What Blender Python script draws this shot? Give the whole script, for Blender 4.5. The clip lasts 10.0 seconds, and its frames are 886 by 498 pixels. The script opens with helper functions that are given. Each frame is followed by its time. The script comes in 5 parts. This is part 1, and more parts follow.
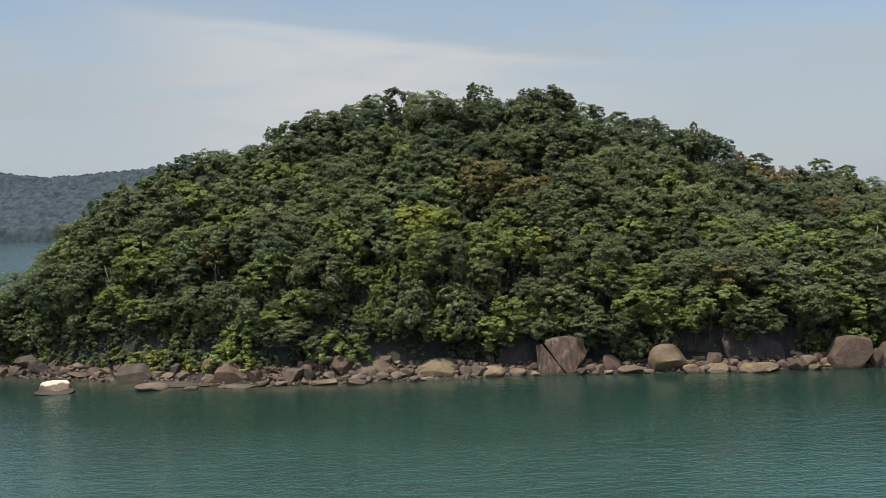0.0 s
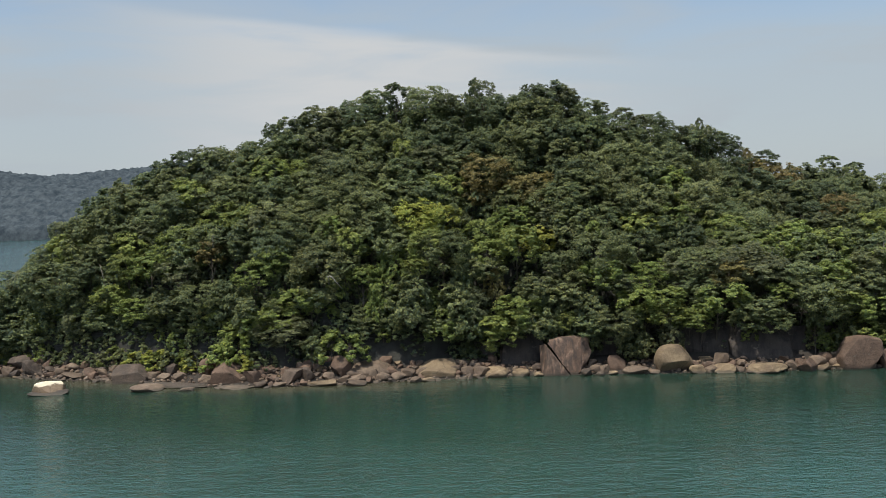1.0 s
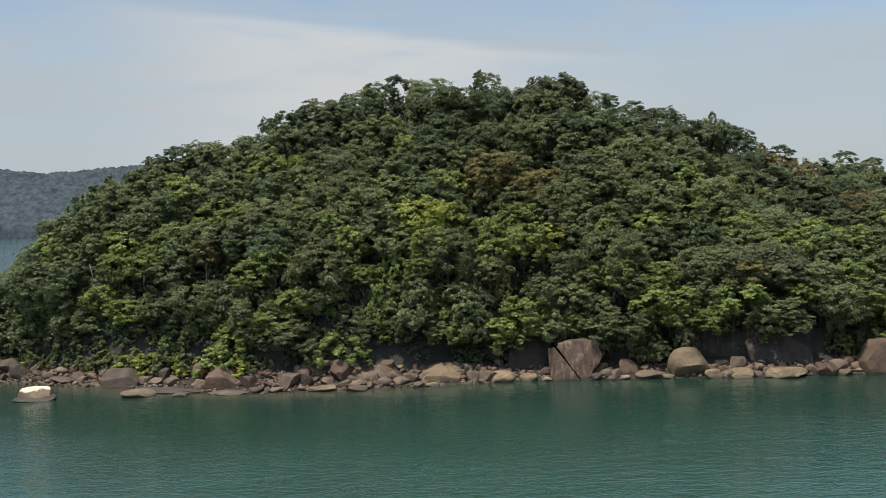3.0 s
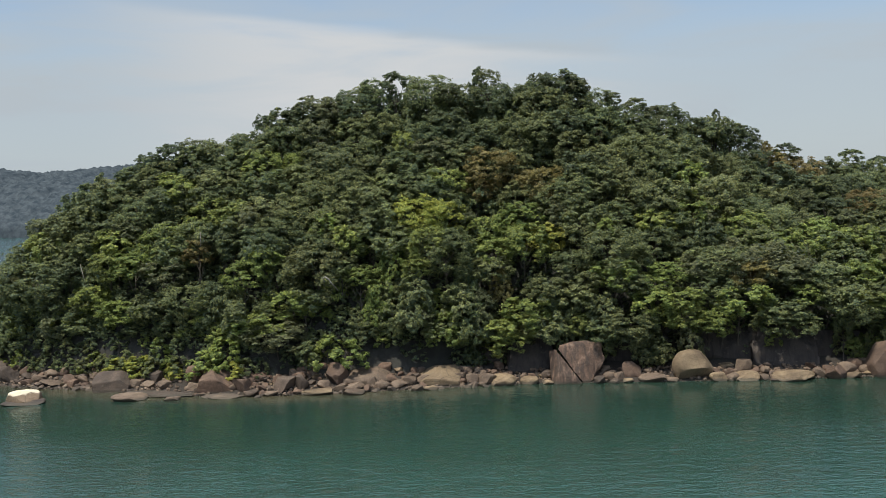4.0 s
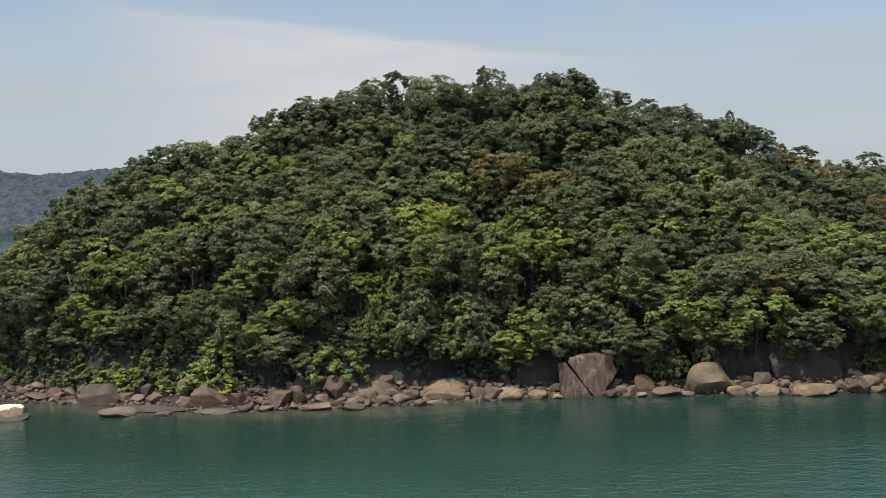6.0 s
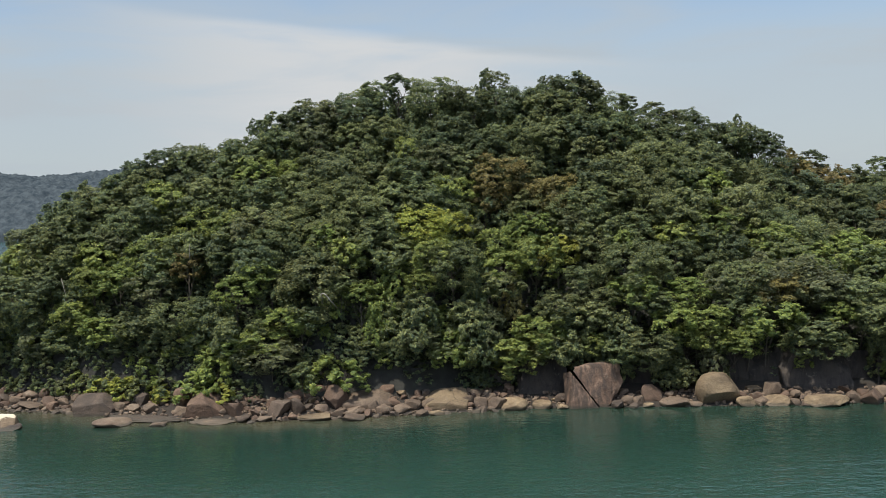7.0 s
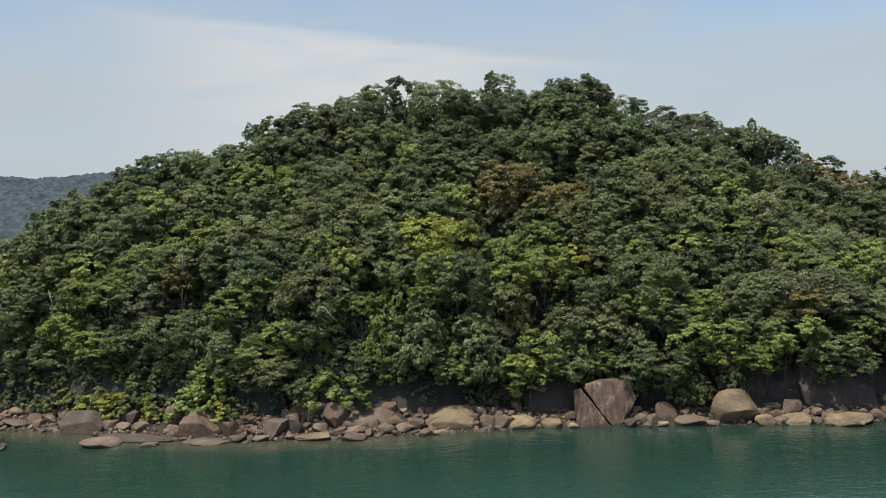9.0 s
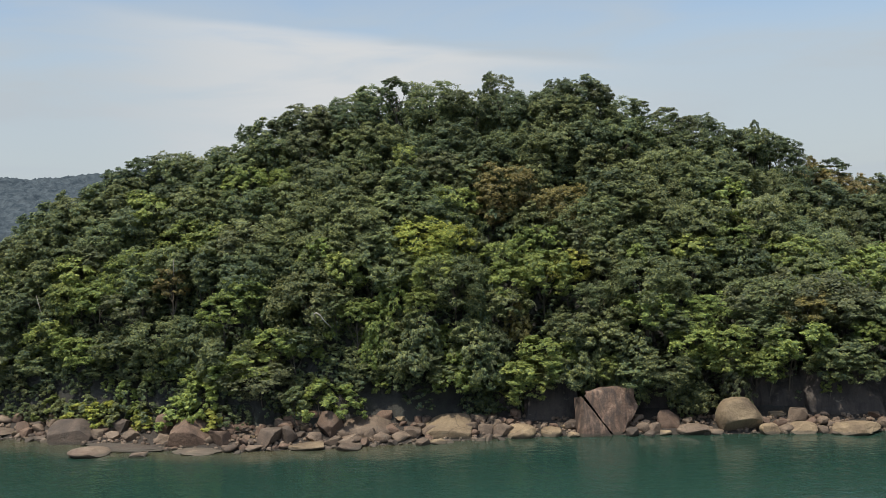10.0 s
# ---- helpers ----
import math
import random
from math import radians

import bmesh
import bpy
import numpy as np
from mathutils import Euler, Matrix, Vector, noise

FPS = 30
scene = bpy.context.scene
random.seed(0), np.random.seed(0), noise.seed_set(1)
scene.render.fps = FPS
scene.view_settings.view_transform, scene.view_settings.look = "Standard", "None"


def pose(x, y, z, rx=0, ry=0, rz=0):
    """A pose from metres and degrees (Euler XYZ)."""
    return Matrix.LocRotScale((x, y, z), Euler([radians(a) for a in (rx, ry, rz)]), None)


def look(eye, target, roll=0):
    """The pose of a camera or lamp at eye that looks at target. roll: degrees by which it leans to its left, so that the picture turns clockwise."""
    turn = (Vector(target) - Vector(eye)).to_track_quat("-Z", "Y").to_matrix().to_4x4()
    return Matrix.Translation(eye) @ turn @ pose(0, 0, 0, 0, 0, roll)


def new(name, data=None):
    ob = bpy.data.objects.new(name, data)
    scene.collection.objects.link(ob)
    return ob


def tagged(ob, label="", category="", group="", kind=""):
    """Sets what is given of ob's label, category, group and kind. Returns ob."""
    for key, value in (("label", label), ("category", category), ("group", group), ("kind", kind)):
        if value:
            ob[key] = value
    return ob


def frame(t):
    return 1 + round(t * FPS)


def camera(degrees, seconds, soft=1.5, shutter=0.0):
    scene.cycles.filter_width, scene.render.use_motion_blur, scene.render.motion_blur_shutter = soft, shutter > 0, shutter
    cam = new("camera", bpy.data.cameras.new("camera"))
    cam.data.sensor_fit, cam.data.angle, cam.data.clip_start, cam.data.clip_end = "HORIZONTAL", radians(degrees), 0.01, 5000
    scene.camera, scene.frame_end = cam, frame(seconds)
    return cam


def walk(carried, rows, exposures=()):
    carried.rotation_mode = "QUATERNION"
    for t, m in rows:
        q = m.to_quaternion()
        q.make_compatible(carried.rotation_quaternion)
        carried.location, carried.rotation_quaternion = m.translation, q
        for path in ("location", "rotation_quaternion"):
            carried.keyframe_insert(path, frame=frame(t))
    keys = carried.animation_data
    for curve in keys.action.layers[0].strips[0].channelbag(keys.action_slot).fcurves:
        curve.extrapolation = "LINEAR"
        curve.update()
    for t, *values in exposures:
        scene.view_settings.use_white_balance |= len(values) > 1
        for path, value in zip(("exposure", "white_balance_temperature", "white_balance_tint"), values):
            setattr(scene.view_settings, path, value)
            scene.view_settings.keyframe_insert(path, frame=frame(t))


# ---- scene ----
cam = camera(48.0, 10.0, soft=0.8)
PATH = [
    (0, (0.317, -2.514, 21.741), (0.294, -0.516, 21.657), -1.9),
    (0.5, (0.181, -1.301, 21.749), (0.158, 0.697, 21.662), -1.9),
    (1, (0.084, -0.021, 21.599), (0.061, 1.977, 21.512), -1.9),
    (1.5, (-0.108, 1.236, 21.599), (-0.131, 3.234, 21.509), -1.9),
    (2, (-0.26, 2.574, 21.574), (-0.283, 4.572, 21.483), -1.9),
    (2.5, (-0.432, 3.932, 21.548), (-0.455, 5.93, 21.457), -1.9),
    (4, (-0.8, 8.064, 21.515), (-0.816, 10.062, 21.422), -1.9),
    (4.5, (-0.953, 9.351, 21.426), (-0.968, 11.349, 21.334), -1.8),
    (5, (-1.126, 10.707, 21.438), (-1.14, 12.705, 21.347), -1.8),
    (5.5, (-1.301, 12.111, 21.639), (-1.314, 14.109, 21.549), -1.9),
    (7, (-1.816, 16.085, 22.308), (-1.827, 18.083, 22.223), -1.8),
    (7.5, (-2.016, 17.323, 22.55), (-2.025, 19.321, 22.466), -1.9),
    (8, (-2.195, 18.543, 22.716), (-2.203, 20.541, 22.634), -1.8),
    (8.5, (-2.385, 19.784, 22.91), (-2.392, 21.782, 22.828), -1.8),
    (9, (-2.494, 21.002, 23.077), (-2.501, 23.0, 22.996), -1.8),
    (9.5, (-2.668, 22.241, 23.272), (-2.673, 24.24, 23.191), -1.8),
    (10, (-2.616, 23.479, 23.402), (-2.615, 25.477, 23.322), -1.8),
]
walk(cam, [(t, look(eye, target, roll)) for t, eye, target, roll in PATH], [(0, -0.06), (3, -0.02), (6, 0.03), (10, 0.08)])

# ---- world, sun ----
SUN_EL, SUN_AZ = 67.0, -44.0    # degrees; azimuth from the camera's backward direction, minus is to its left
_el, _az = radians(SUN_EL), radians(SUN_AZ)
to_sun = Vector((math.cos(_el) * math.sin(_az), -math.cos(_el) * math.cos(_az), math.sin(_el)))

world = bpy.data.worlds.new("world")
scene.world = world
world.use_nodes = True
wn, wl = world.node_tree.nodes, world.node_tree.links
background = wn["Background"]
background.inputs["Strength"].default_value = 0.135
sky = wn.new("ShaderNodeTexSky")
sky.sky_type, sky.sun_disc = "NISHITA", False
sky.sun_elevation, sky.sun_rotation = radians(SUN_EL), math.atan2(to_sun.x, to_sun.y)
sky.air_density, sky.dust_density, sky.ozone_density = 1.0, 0.9, 1.6
# thin high cloud: a broad veil with streaks, denser low down
coord = wn.new("ShaderNodeTexCoord")
stretch = wn.new("ShaderNodeMapping")
stretch.inputs["Rotation"].default_value = (0, radians(5), 0)
stretch.inputs["Scale"].default_value = (3.0, 1.0, 16.0)
streaks = wn.new("ShaderNodeTexNoise")
streaks.inputs["Scale"].default_value, streaks.inputs["Detail"].default_value = 1.6, 5.0
streaks.inputs["Roughness"].default_value, streaks.inputs["Distortion"].default_value = 0.5, 0.6
wl.new(coord.outputs["Generated"], stretch.inputs["Vector"])
wl.new(stretch.outputs["Vector"], streaks.inputs["Vector"])
split = wn.new("ShaderNodeSeparateXYZ")
wl.new(coord.outputs["Generated"], split.inputs[0])


def sky_range(source, a, b, c, d):
    m = wn.new("ShaderNodeMapRange")
    m.interpolation_type = "SMOOTHSTEP"
    for key, value in (("From Min", a), ("From Max", b), ("To Min", c), ("To Max", d)):
        m.inputs[key].default_value = value
    wl.new(source, m.inputs["Value"])
    return m.outputs[0]


def sky_math(how, a, b):
    m = wn.new("ShaderNodeMath")
    m.operation, m.use_clamp = how, how == "ADD"
    for sock, v in zip(m.inputs, (a, b)):
        if isinstance(v, float):
            sock.default_value = v
        else:
            wl.new(v, sock)
    return m.outputs[0]


# a hazy bank with a ragged upper edge
ragged = sky_math("ADD", split.outputs["Z"], sky_math("MULTIPLY", streaks.outputs["Fac"], -0.07))
low = sky_range(ragged, 0.07, 0.20, 0.84, 0.10)
soft = sky_range(streaks.outputs["Fac"], 0.40, 0.75, 0.0, 0.25)
# one long wisp of cirrus that slopes down to the right
along = wn.new("ShaderNodeVectorMath")
along.operation = "DOT_PRODUCT"
along.inputs[1].default_value = (0.137, 0.0, 1.0)
wl.new(coord.outputs["Generated"], along.inputs[0])
rag = sky_math("MULTIPLY", streaks.outputs["Fac"], 0.03)
height = sky_math("ADD", sky_math("SUBTRACT", along.outputs["Value"], 0.157), rag)
wisp = sky_math("MULTIPLY", sky_range(height, 0.012, 0.026, 1.0, 0.0), sky_range(height, -0.055, 0.005, 0.0, 1.0))
wisp = sky_math("MULTIPLY", wisp, sky_math("MULTIPLY", sky_range(split.outputs["X"], -0.38, -0.12, 0.0, 1.0), sky_range(split.outputs["X"], -0.05, 0.30, 1.0, 0.0)))
wisp = sky_math("MULTIPLY", wisp, sky_range(streaks.outputs["Fac"], 0.3, 0.65, 0.25, 0.9))
total_out = sky_math("ADD", low, soft)
clouded = wn.new("ShaderNodeMix")
clouded.data_type = "RGBA"
wl.new(total_out, clouded.inputs[0])
wl.new(sky.outputs[0], clouded.inputs[6])
clouded.inputs[7].default_value = (3.44, 3.87, 4.22, 1)
wisped = wn.new("ShaderNodeMix")
wisped.data_type = "RGBA"
wl.new(wisp, wisped.inputs[0])
wl.new(clouded.outputs[2], wisped.inputs[6])
wisped.inputs[7].default_value = (4.75, 4.85, 4.92, 1)
# milky haze overhead, out of view, brightened as added fill for the shadows
veil = wn.new("ShaderNodeMix")
veil.data_type = "RGBA"
wl.new(sky_range(split.outputs["Z"], 0.24, 0.75, 0.0, 0.8), veil.inputs[0])
wl.new(wisped.outputs[2], veil.inputs[6])
veil.inputs[7].default_value = (8.2, 9.6, 12.0, 1)
wl.new(veil.outputs[2], background.inputs["Color"])

sun = new("sun", bpy.data.lights.new("sun", "SUN"))
sun.data.energy, sun.data.angle, sun.data.color = 5.0, radians(0.9), (1.0, 0.94, 0.82)
sun.matrix_world = look(to_sun * 300, (0, 0, 0))


def step(a, b, x):
    t = np.clip((x - a) / (b - a), 0, 1)
    return t * t * (3 - 2 * t)


# ---- the lie of the land ----
def shore_y(x):
    """Where the water's edge runs, as seen from the sea."""
    return np.interp(x, (-140, -95, -64, -54, -46, -38, -29, -23, -8, 7, 21, 35, 55, 90, 130), (175, 148, 136.4, 131.8, 129.2, 125.4, 123.0, 121.2, 122.4, 124.0, 122.8, 121.6, 121.6, 131, 165))


def crest_y(x):
    return np.interp(x, (-140, -66, -50, -40, -15, 15, 30, 50, 62, 130), (178, 145, 143, 143.5, 146, 147, 148.5, 151, 153, 176))


def crest_top(x):
    """Height of the tree tops along the ridge."""
    return np.interp(x, (-120, -84, -75, -66, -58, -49, -39, -30, -26, -14, -3, 13, 18, 23, 36, 41, 46, 56, 65, 90, 130),
                     (0, 0, 1, 10.5, 19.5, 25.8, 29.6, 30.6, 33.0, 36.6, 37.8, 37.6, 36.6, 34.6, 31.2, 28.6, 26.2, 25.2, 22.4, 13, 0))


def ground_z(x, y):
    x, y = np.asarray(x, float), np.asarray(y, float)
    ys, yc = shore_y(x), crest_y(x)
    top = np.maximum(crest_top(x) - 8.0, -2.0)
    u = (y - ys) / (yc - ys)
    # the foot of the bank, hollowed out under the trees
    foot = 4.2 + 2.0 * step(-5, 3, x) * (1 - step(49, 55, x)) + 2.2 * np.exp(-((x + 20) / 2.4) ** 2)
    rise = np.clip((y - ys - foot) / np.maximum(yc - ys - foot, 3.0), 0, 1)
    face = np.where(u < 1, rise ** 0.72, np.exp(-((u - 1) / 1.5) ** 2))
    beach = np.clip(0.36 * (y - ys), -4, 2.0)
    hill = (top - 1.5) * face * (1 - step(3.2, 4.4, u))
    wob = 0.6 * np.sin(x * 0.23 + 1.3) * np.cos(y * 0.31) + 0.4 * np.sin(x * 0.61 + y * 0.4)
    fall = step(3.0, 4.6, u) * 9.0
    return beach + np.maximum(hill, 0) + wob * step(0.15, 0.5, u) - fall


# ---- materials ----
def material(name):
    mat = bpy.data.materials.new(name)
    mat.use_nodes = True
    nt = mat.node_tree
    return mat, nt.nodes, nt.links, nt.nodes["Principled BSDF"]


def noise_node(n, l, vec, scale, detail=4.0, rough=0.55, distort=0.0):
    t = n.new("ShaderNodeTexNoise")
    t.inputs["Scale"].default_value, t.inputs["Detail"].default_value = scale, detail
    t.inputs["Roughness"].default_value, t.inputs["Distortion"].default_value = rough, distort
    if vec:
        l.new(vec, t.inputs["Vector"])
    return t


def ramp_node(n, l, fac, stops):
    r = n.new("ShaderNodeValToRGB")
    e = r.color_ramp.elements
    e[0].position, e[0].color = stops[0][0], (*stops[0][1], 1)
    e[1].position, e[1].color = stops[-1][0], (*stops[-1][1], 1)
    for pos, col in stops[1:-1]:
        e.new(pos).color = (*col, 1)
    l.new(fac, r.inputs["Fac"])
    return r


def blend(n, l, fac, a, b, how="MIX"):
    m = n.new("ShaderNodeMix")
    m.data_type, m.blend_type = "RGBA", how
    for sock, v in ((0, fac), (6, a), (7, b)):
        if isinstance(v, (int, float)):
            m.inputs[sock].default_value = v
        elif isinstance(v, tuple):
            m.inputs[sock].default_value = (*v, 1)
        else:
            l.new(v, m.inputs[sock])
    return m.outputs[2]


def leaf_material(name, dark, mid, light):
    """Foliage: each tree and each leaf with its own tone, a waxy gloss, and light let through."""
    mat, n, l, p = material(name)
    info, geo = n.new("ShaderNodeObjectInfo"), n.new("ShaderNodeNewGeometry")
    r = ramp_node(n, l, geo.outputs["Random Per Island"], [(0.0, dark), (0.5, mid), (1.0, light)])
    hsv = n.new("ShaderNodeHueSaturation")
    hue = n.new("ShaderNodeMapRange")
    hue.inputs["To Min"].default_value, hue.inputs["To Max"].default_value = 0.488, 0.509
    l.new(info.outputs["Random"], hue.inputs["Value"])
    l.new(hue.outputs[0], hsv.inputs["Hue"])
    tone = n.new("ShaderNodeMath")
    tone.operation = "MULTIPLY"
    tone.inputs[1].default_value = 7.31
    l.new(info.outputs["Random"], tone.inputs[0])
    frac = n.new("ShaderNodeMath")
    frac.operation = "FRACT"
    l.new(tone.outputs[0], frac.inputs[0])
    val = n.new("ShaderNodeMapRange")
    val.inputs["To Min"].default_value, val.inputs["To Max"].default_value = 0.84, 1.16
    l.new(frac.outputs[0], val.inputs["Value"])
    # bright and dark clumps: sunlit and shaded tufts put into the leaf colour
    tuft_noise = noise_node(n, l, geo.outputs["Position"], 2.1, 3, 0.65)
    tuft_light = n.new("ShaderNodeMapRange")
    tuft_light.inputs["From Min"].default_value, tuft_light.inputs["From Max"].default_value = 0.34, 0.66
    tuft_light.inputs["To Min"].default_value, tuft_light.inputs["To Max"].default_value = 0.76, 1.34
    l.new(tuft_noise.outputs["Fac"], tuft_light.inputs["Value"])
    both = n.new("ShaderNodeMath")
    both.operation = "MULTIPLY"
    l.new(val.outputs[0], both.inputs[0])
    l.new(tuft_light.outputs[0], both.inputs[1])
    l.new(both.outputs[0], hsv.inputs["Value"])
    l.new(r.outputs[0], hsv.inputs["Color"])
    l.new(hsv.outputs[0], p.inputs["Base Color"])
    p.inputs["Roughness"].default_value = 0.50
    p.inputs["Specular IOR Level"].default_value = 0.16
    through_leaf = n.new("ShaderNodeBsdfTranslucent")
    l.new(hsv.outputs[0], through_leaf.inputs["Color"])
    mix = n.new("ShaderNodeMixShader")
    mix.inputs[0].default_value = 0.46
    l.new(p.outputs[0], mix.inputs[1])
    l.new(through_leaf.outputs[0], mix.inputs[2])
    l.new(mix.outputs[0], n["Material Output"].inputs["Surface"])
    return mat


# extra blue in the dark stops stands for haze before the foliage
LEAF = {
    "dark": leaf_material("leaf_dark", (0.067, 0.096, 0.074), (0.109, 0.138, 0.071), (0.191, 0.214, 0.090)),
    "mid": leaf_material("leaf_mid", (0.073, 0.106, 0.076), (0.143, 0.173, 0.082), (0.243, 0.263, 0.097)),
    "olive": leaf_material("leaf_olive", (0.079, 0.108, 0.071), (0.172, 0.196, 0.091), (0.277, 0.290, 0.106)),
    "lime": leaf_material("leaf_lime", (0.107, 0.156, 0.069), (0.227, 0.275, 0.086), (0.343, 0.371, 0.095)),
    "yellow": leaf_material("leaf_yellow", (0.185, 0.242, 0.081), (0.325, 0.340, 0.081), (0.427, 0.409, 0.089)),
    "rust": leaf_material("leaf_rust", (0.104, 0.103, 0.056), (0.206, 0.177, 0.073), (0.310, 0.242, 0.083)),
    "grey": leaf_material("leaf_grey", (0.081, 0.099, 0.070), (0.146, 0.162, 0.084), (0.213, 0.224, 0.096)),
}


def bark_material():
    mat, n, l, p = material("bark")
    geo = n.new("ShaderNodeTexCoord")
    a = noise_node(n, l, geo.outputs["Object"], 2.2, 6)
    r = ramp_node(n, l, a.outputs["Fac"], [(0.3, (0.075, 0.058, 0.042)), (0.6, (0.105, 0.090, 0.070)), (0.8, (0.15, 0.135, 0.11))])
    l.new(r.outputs[0], p.inputs["Base Color"])
    p.inputs["Roughness"].default_value = 0.9
    return mat


BARK = bark_material()


def rock_material(name, deep, body, pale, cap=None, streak=0.0, run=(0.055, 0.050, 0.045)):
    """Weathered granite: warm blotches, fine speckle, lichen, dark runs of water and a stained tide line."""
    mat, n, l, p = material(name)
    geo, tex, info = n.new("ShaderNodeNewGeometry"), n.new("ShaderNodeTexCoord"), n.new("ShaderNodeObjectInfo")
    pos = geo.outputs["Position"]
    big = noise_node(n, l, pos, 0.55, 5, 0.6, 0.4)
    r = ramp_node(n, l, big.outputs["Fac"], [(0.28, deep), (0.5, body), (0.72, pale)])
    fine = noise_node(n, l, pos, 9.0, 4, 0.7)
    f = ramp_node(n, l, fine.outputs["Fac"], [(0.3, (0.62, 0.60, 0.58)), (0.7, (1.25, 1.22, 1.18))])
    col = blend(n, l, 0.8, r.outputs[0], f.outputs[0], "MULTIPLY")
    lich = noise_node(n, l, pos, 1.7, 6, 0.65, 0.8)
    lm = ramp_node(n, l, lich.outputs["Fac"], [(0.62, (0, 0, 0)), (0.72, (1, 1, 1))])
    col = blend(n, l, lm.outputs[0], col, (0.160, 0.140, 0.105))
    # joints and cracks
    bend = noise_node(n, l, pos, 0.9, 3)
    bent = blend(n, l, 0.8, pos, bend.outputs["Color"], "ADD")
    joint = n.new("ShaderNodeTexVoronoi")
    joint.feature = "DISTANCE_TO_EDGE"
    joint.inputs["Scale"].default_value = 0.17
    l.new(bent, joint.inputs["Vector"])
    jm = ramp_node(n, l, joint.outputs["Distance"], [(0.003, (0.4, 0.4, 0.4)), (0.010, (0, 0, 0))])
    col = blend(n, l, jm.outputs[0], col, (0.030, 0.023, 0.017))
    if streak:
        m = n.new("ShaderNodeMapping")
        m.inputs["Scale"].default_value = (1.9, 1.9, 0.22)
        l.new(pos, m.inputs["Vector"])
        s = noise_node(n, l, m.outputs[0], 1.0, 4, 0.6, 0.3)
        sm = ramp_node(n, l, s.outputs["Fac"], [(0.42, (1, 1, 1)), (0.58, (0, 0, 0))])
        sf = n.new("ShaderNodeMath")
        sf.operation = "MULTIPLY"
        sf.inputs[1].default_value = streak
        l.new(sm.outputs[0], sf.inputs[0])
        col = blend(n, l, sf.outputs[0], col, run)
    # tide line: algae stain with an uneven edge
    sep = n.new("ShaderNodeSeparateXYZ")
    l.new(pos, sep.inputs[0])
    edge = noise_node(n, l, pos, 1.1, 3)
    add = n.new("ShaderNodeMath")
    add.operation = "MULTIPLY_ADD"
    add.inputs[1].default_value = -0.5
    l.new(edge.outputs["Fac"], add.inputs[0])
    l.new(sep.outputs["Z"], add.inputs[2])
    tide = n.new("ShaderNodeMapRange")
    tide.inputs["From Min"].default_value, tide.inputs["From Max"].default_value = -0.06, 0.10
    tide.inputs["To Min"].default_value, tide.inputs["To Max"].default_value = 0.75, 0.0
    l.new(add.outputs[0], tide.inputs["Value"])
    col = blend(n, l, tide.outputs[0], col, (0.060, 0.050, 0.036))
    if cap:
        up = n.new("ShaderNodeSeparateXYZ")
        l.new(tex.outputs["Object"], up.inputs[0])
        e2 = n.new("ShaderNodeMath")
        e2.operation = "MULTIPLY_ADD"
        e2.inputs[1].default_value = 0.5
        l.new(edge.outputs["Fac"], e2.inputs[0])
        l.new(up.outputs["Z"], e2.inputs[2])
        cm = n.new("ShaderNodeMapRange")
        cm.inputs["From Min"].default_value, cm.inputs["From Max"].default_value = 0.98, 1.05
        l.new(e2.outputs[0], cm.inputs["Value"])
        col = blend(n, l, cm.outputs[0], col, cap)
    hsv = n.new("ShaderNodeHueSaturation")
    v = n.new("ShaderNodeMapRange")
    v.inputs["To Min"].default_value, v.inputs["To Max"].default_value = 0.78, 1.2
    l.new(info.outputs["Random"], v.inputs["Value"])
    l.new(v.outputs[0], hsv.inputs["Value"])
    l.new(col, hsv.inputs["Color"])
    l.new(hsv.outputs[0], p.inputs["Base Color"])
    p.inputs["Roughness"].default_value = 0.82
    b = n.new("ShaderNodeBump")
    b.inputs["Strength"].default_value, b.inputs["Distance"].default_value = 0.9, 0.16
    crag = noise_node(n, l, pos, 2.6, 8, 0.66)
    l.new(crag.outputs["Fac"], b.inputs["Height"])
    l.new(b.outputs[0], p.inputs["Normal"])
    return mat


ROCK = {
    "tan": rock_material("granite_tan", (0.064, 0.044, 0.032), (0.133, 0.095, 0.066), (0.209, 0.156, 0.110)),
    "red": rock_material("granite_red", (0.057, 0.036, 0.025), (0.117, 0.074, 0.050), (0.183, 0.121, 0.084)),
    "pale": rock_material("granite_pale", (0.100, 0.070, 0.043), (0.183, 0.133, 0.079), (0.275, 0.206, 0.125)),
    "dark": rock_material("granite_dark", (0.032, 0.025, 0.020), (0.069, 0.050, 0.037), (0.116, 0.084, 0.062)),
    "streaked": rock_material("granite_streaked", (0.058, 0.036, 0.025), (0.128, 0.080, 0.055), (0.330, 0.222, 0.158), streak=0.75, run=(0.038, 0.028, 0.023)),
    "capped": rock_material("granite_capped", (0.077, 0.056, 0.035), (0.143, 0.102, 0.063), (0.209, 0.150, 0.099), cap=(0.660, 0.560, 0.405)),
    # same granite, darkened in colour to stand for shade under the overhang
    "cliff": rock_material("granite_cliff_shaded", (0.016, 0.014, 0.013), (0.031, 0.026, 0.023), (0.056, 0.045, 0.038), streak=0.5, run=(0.064, 0.051, 0.042)),
}


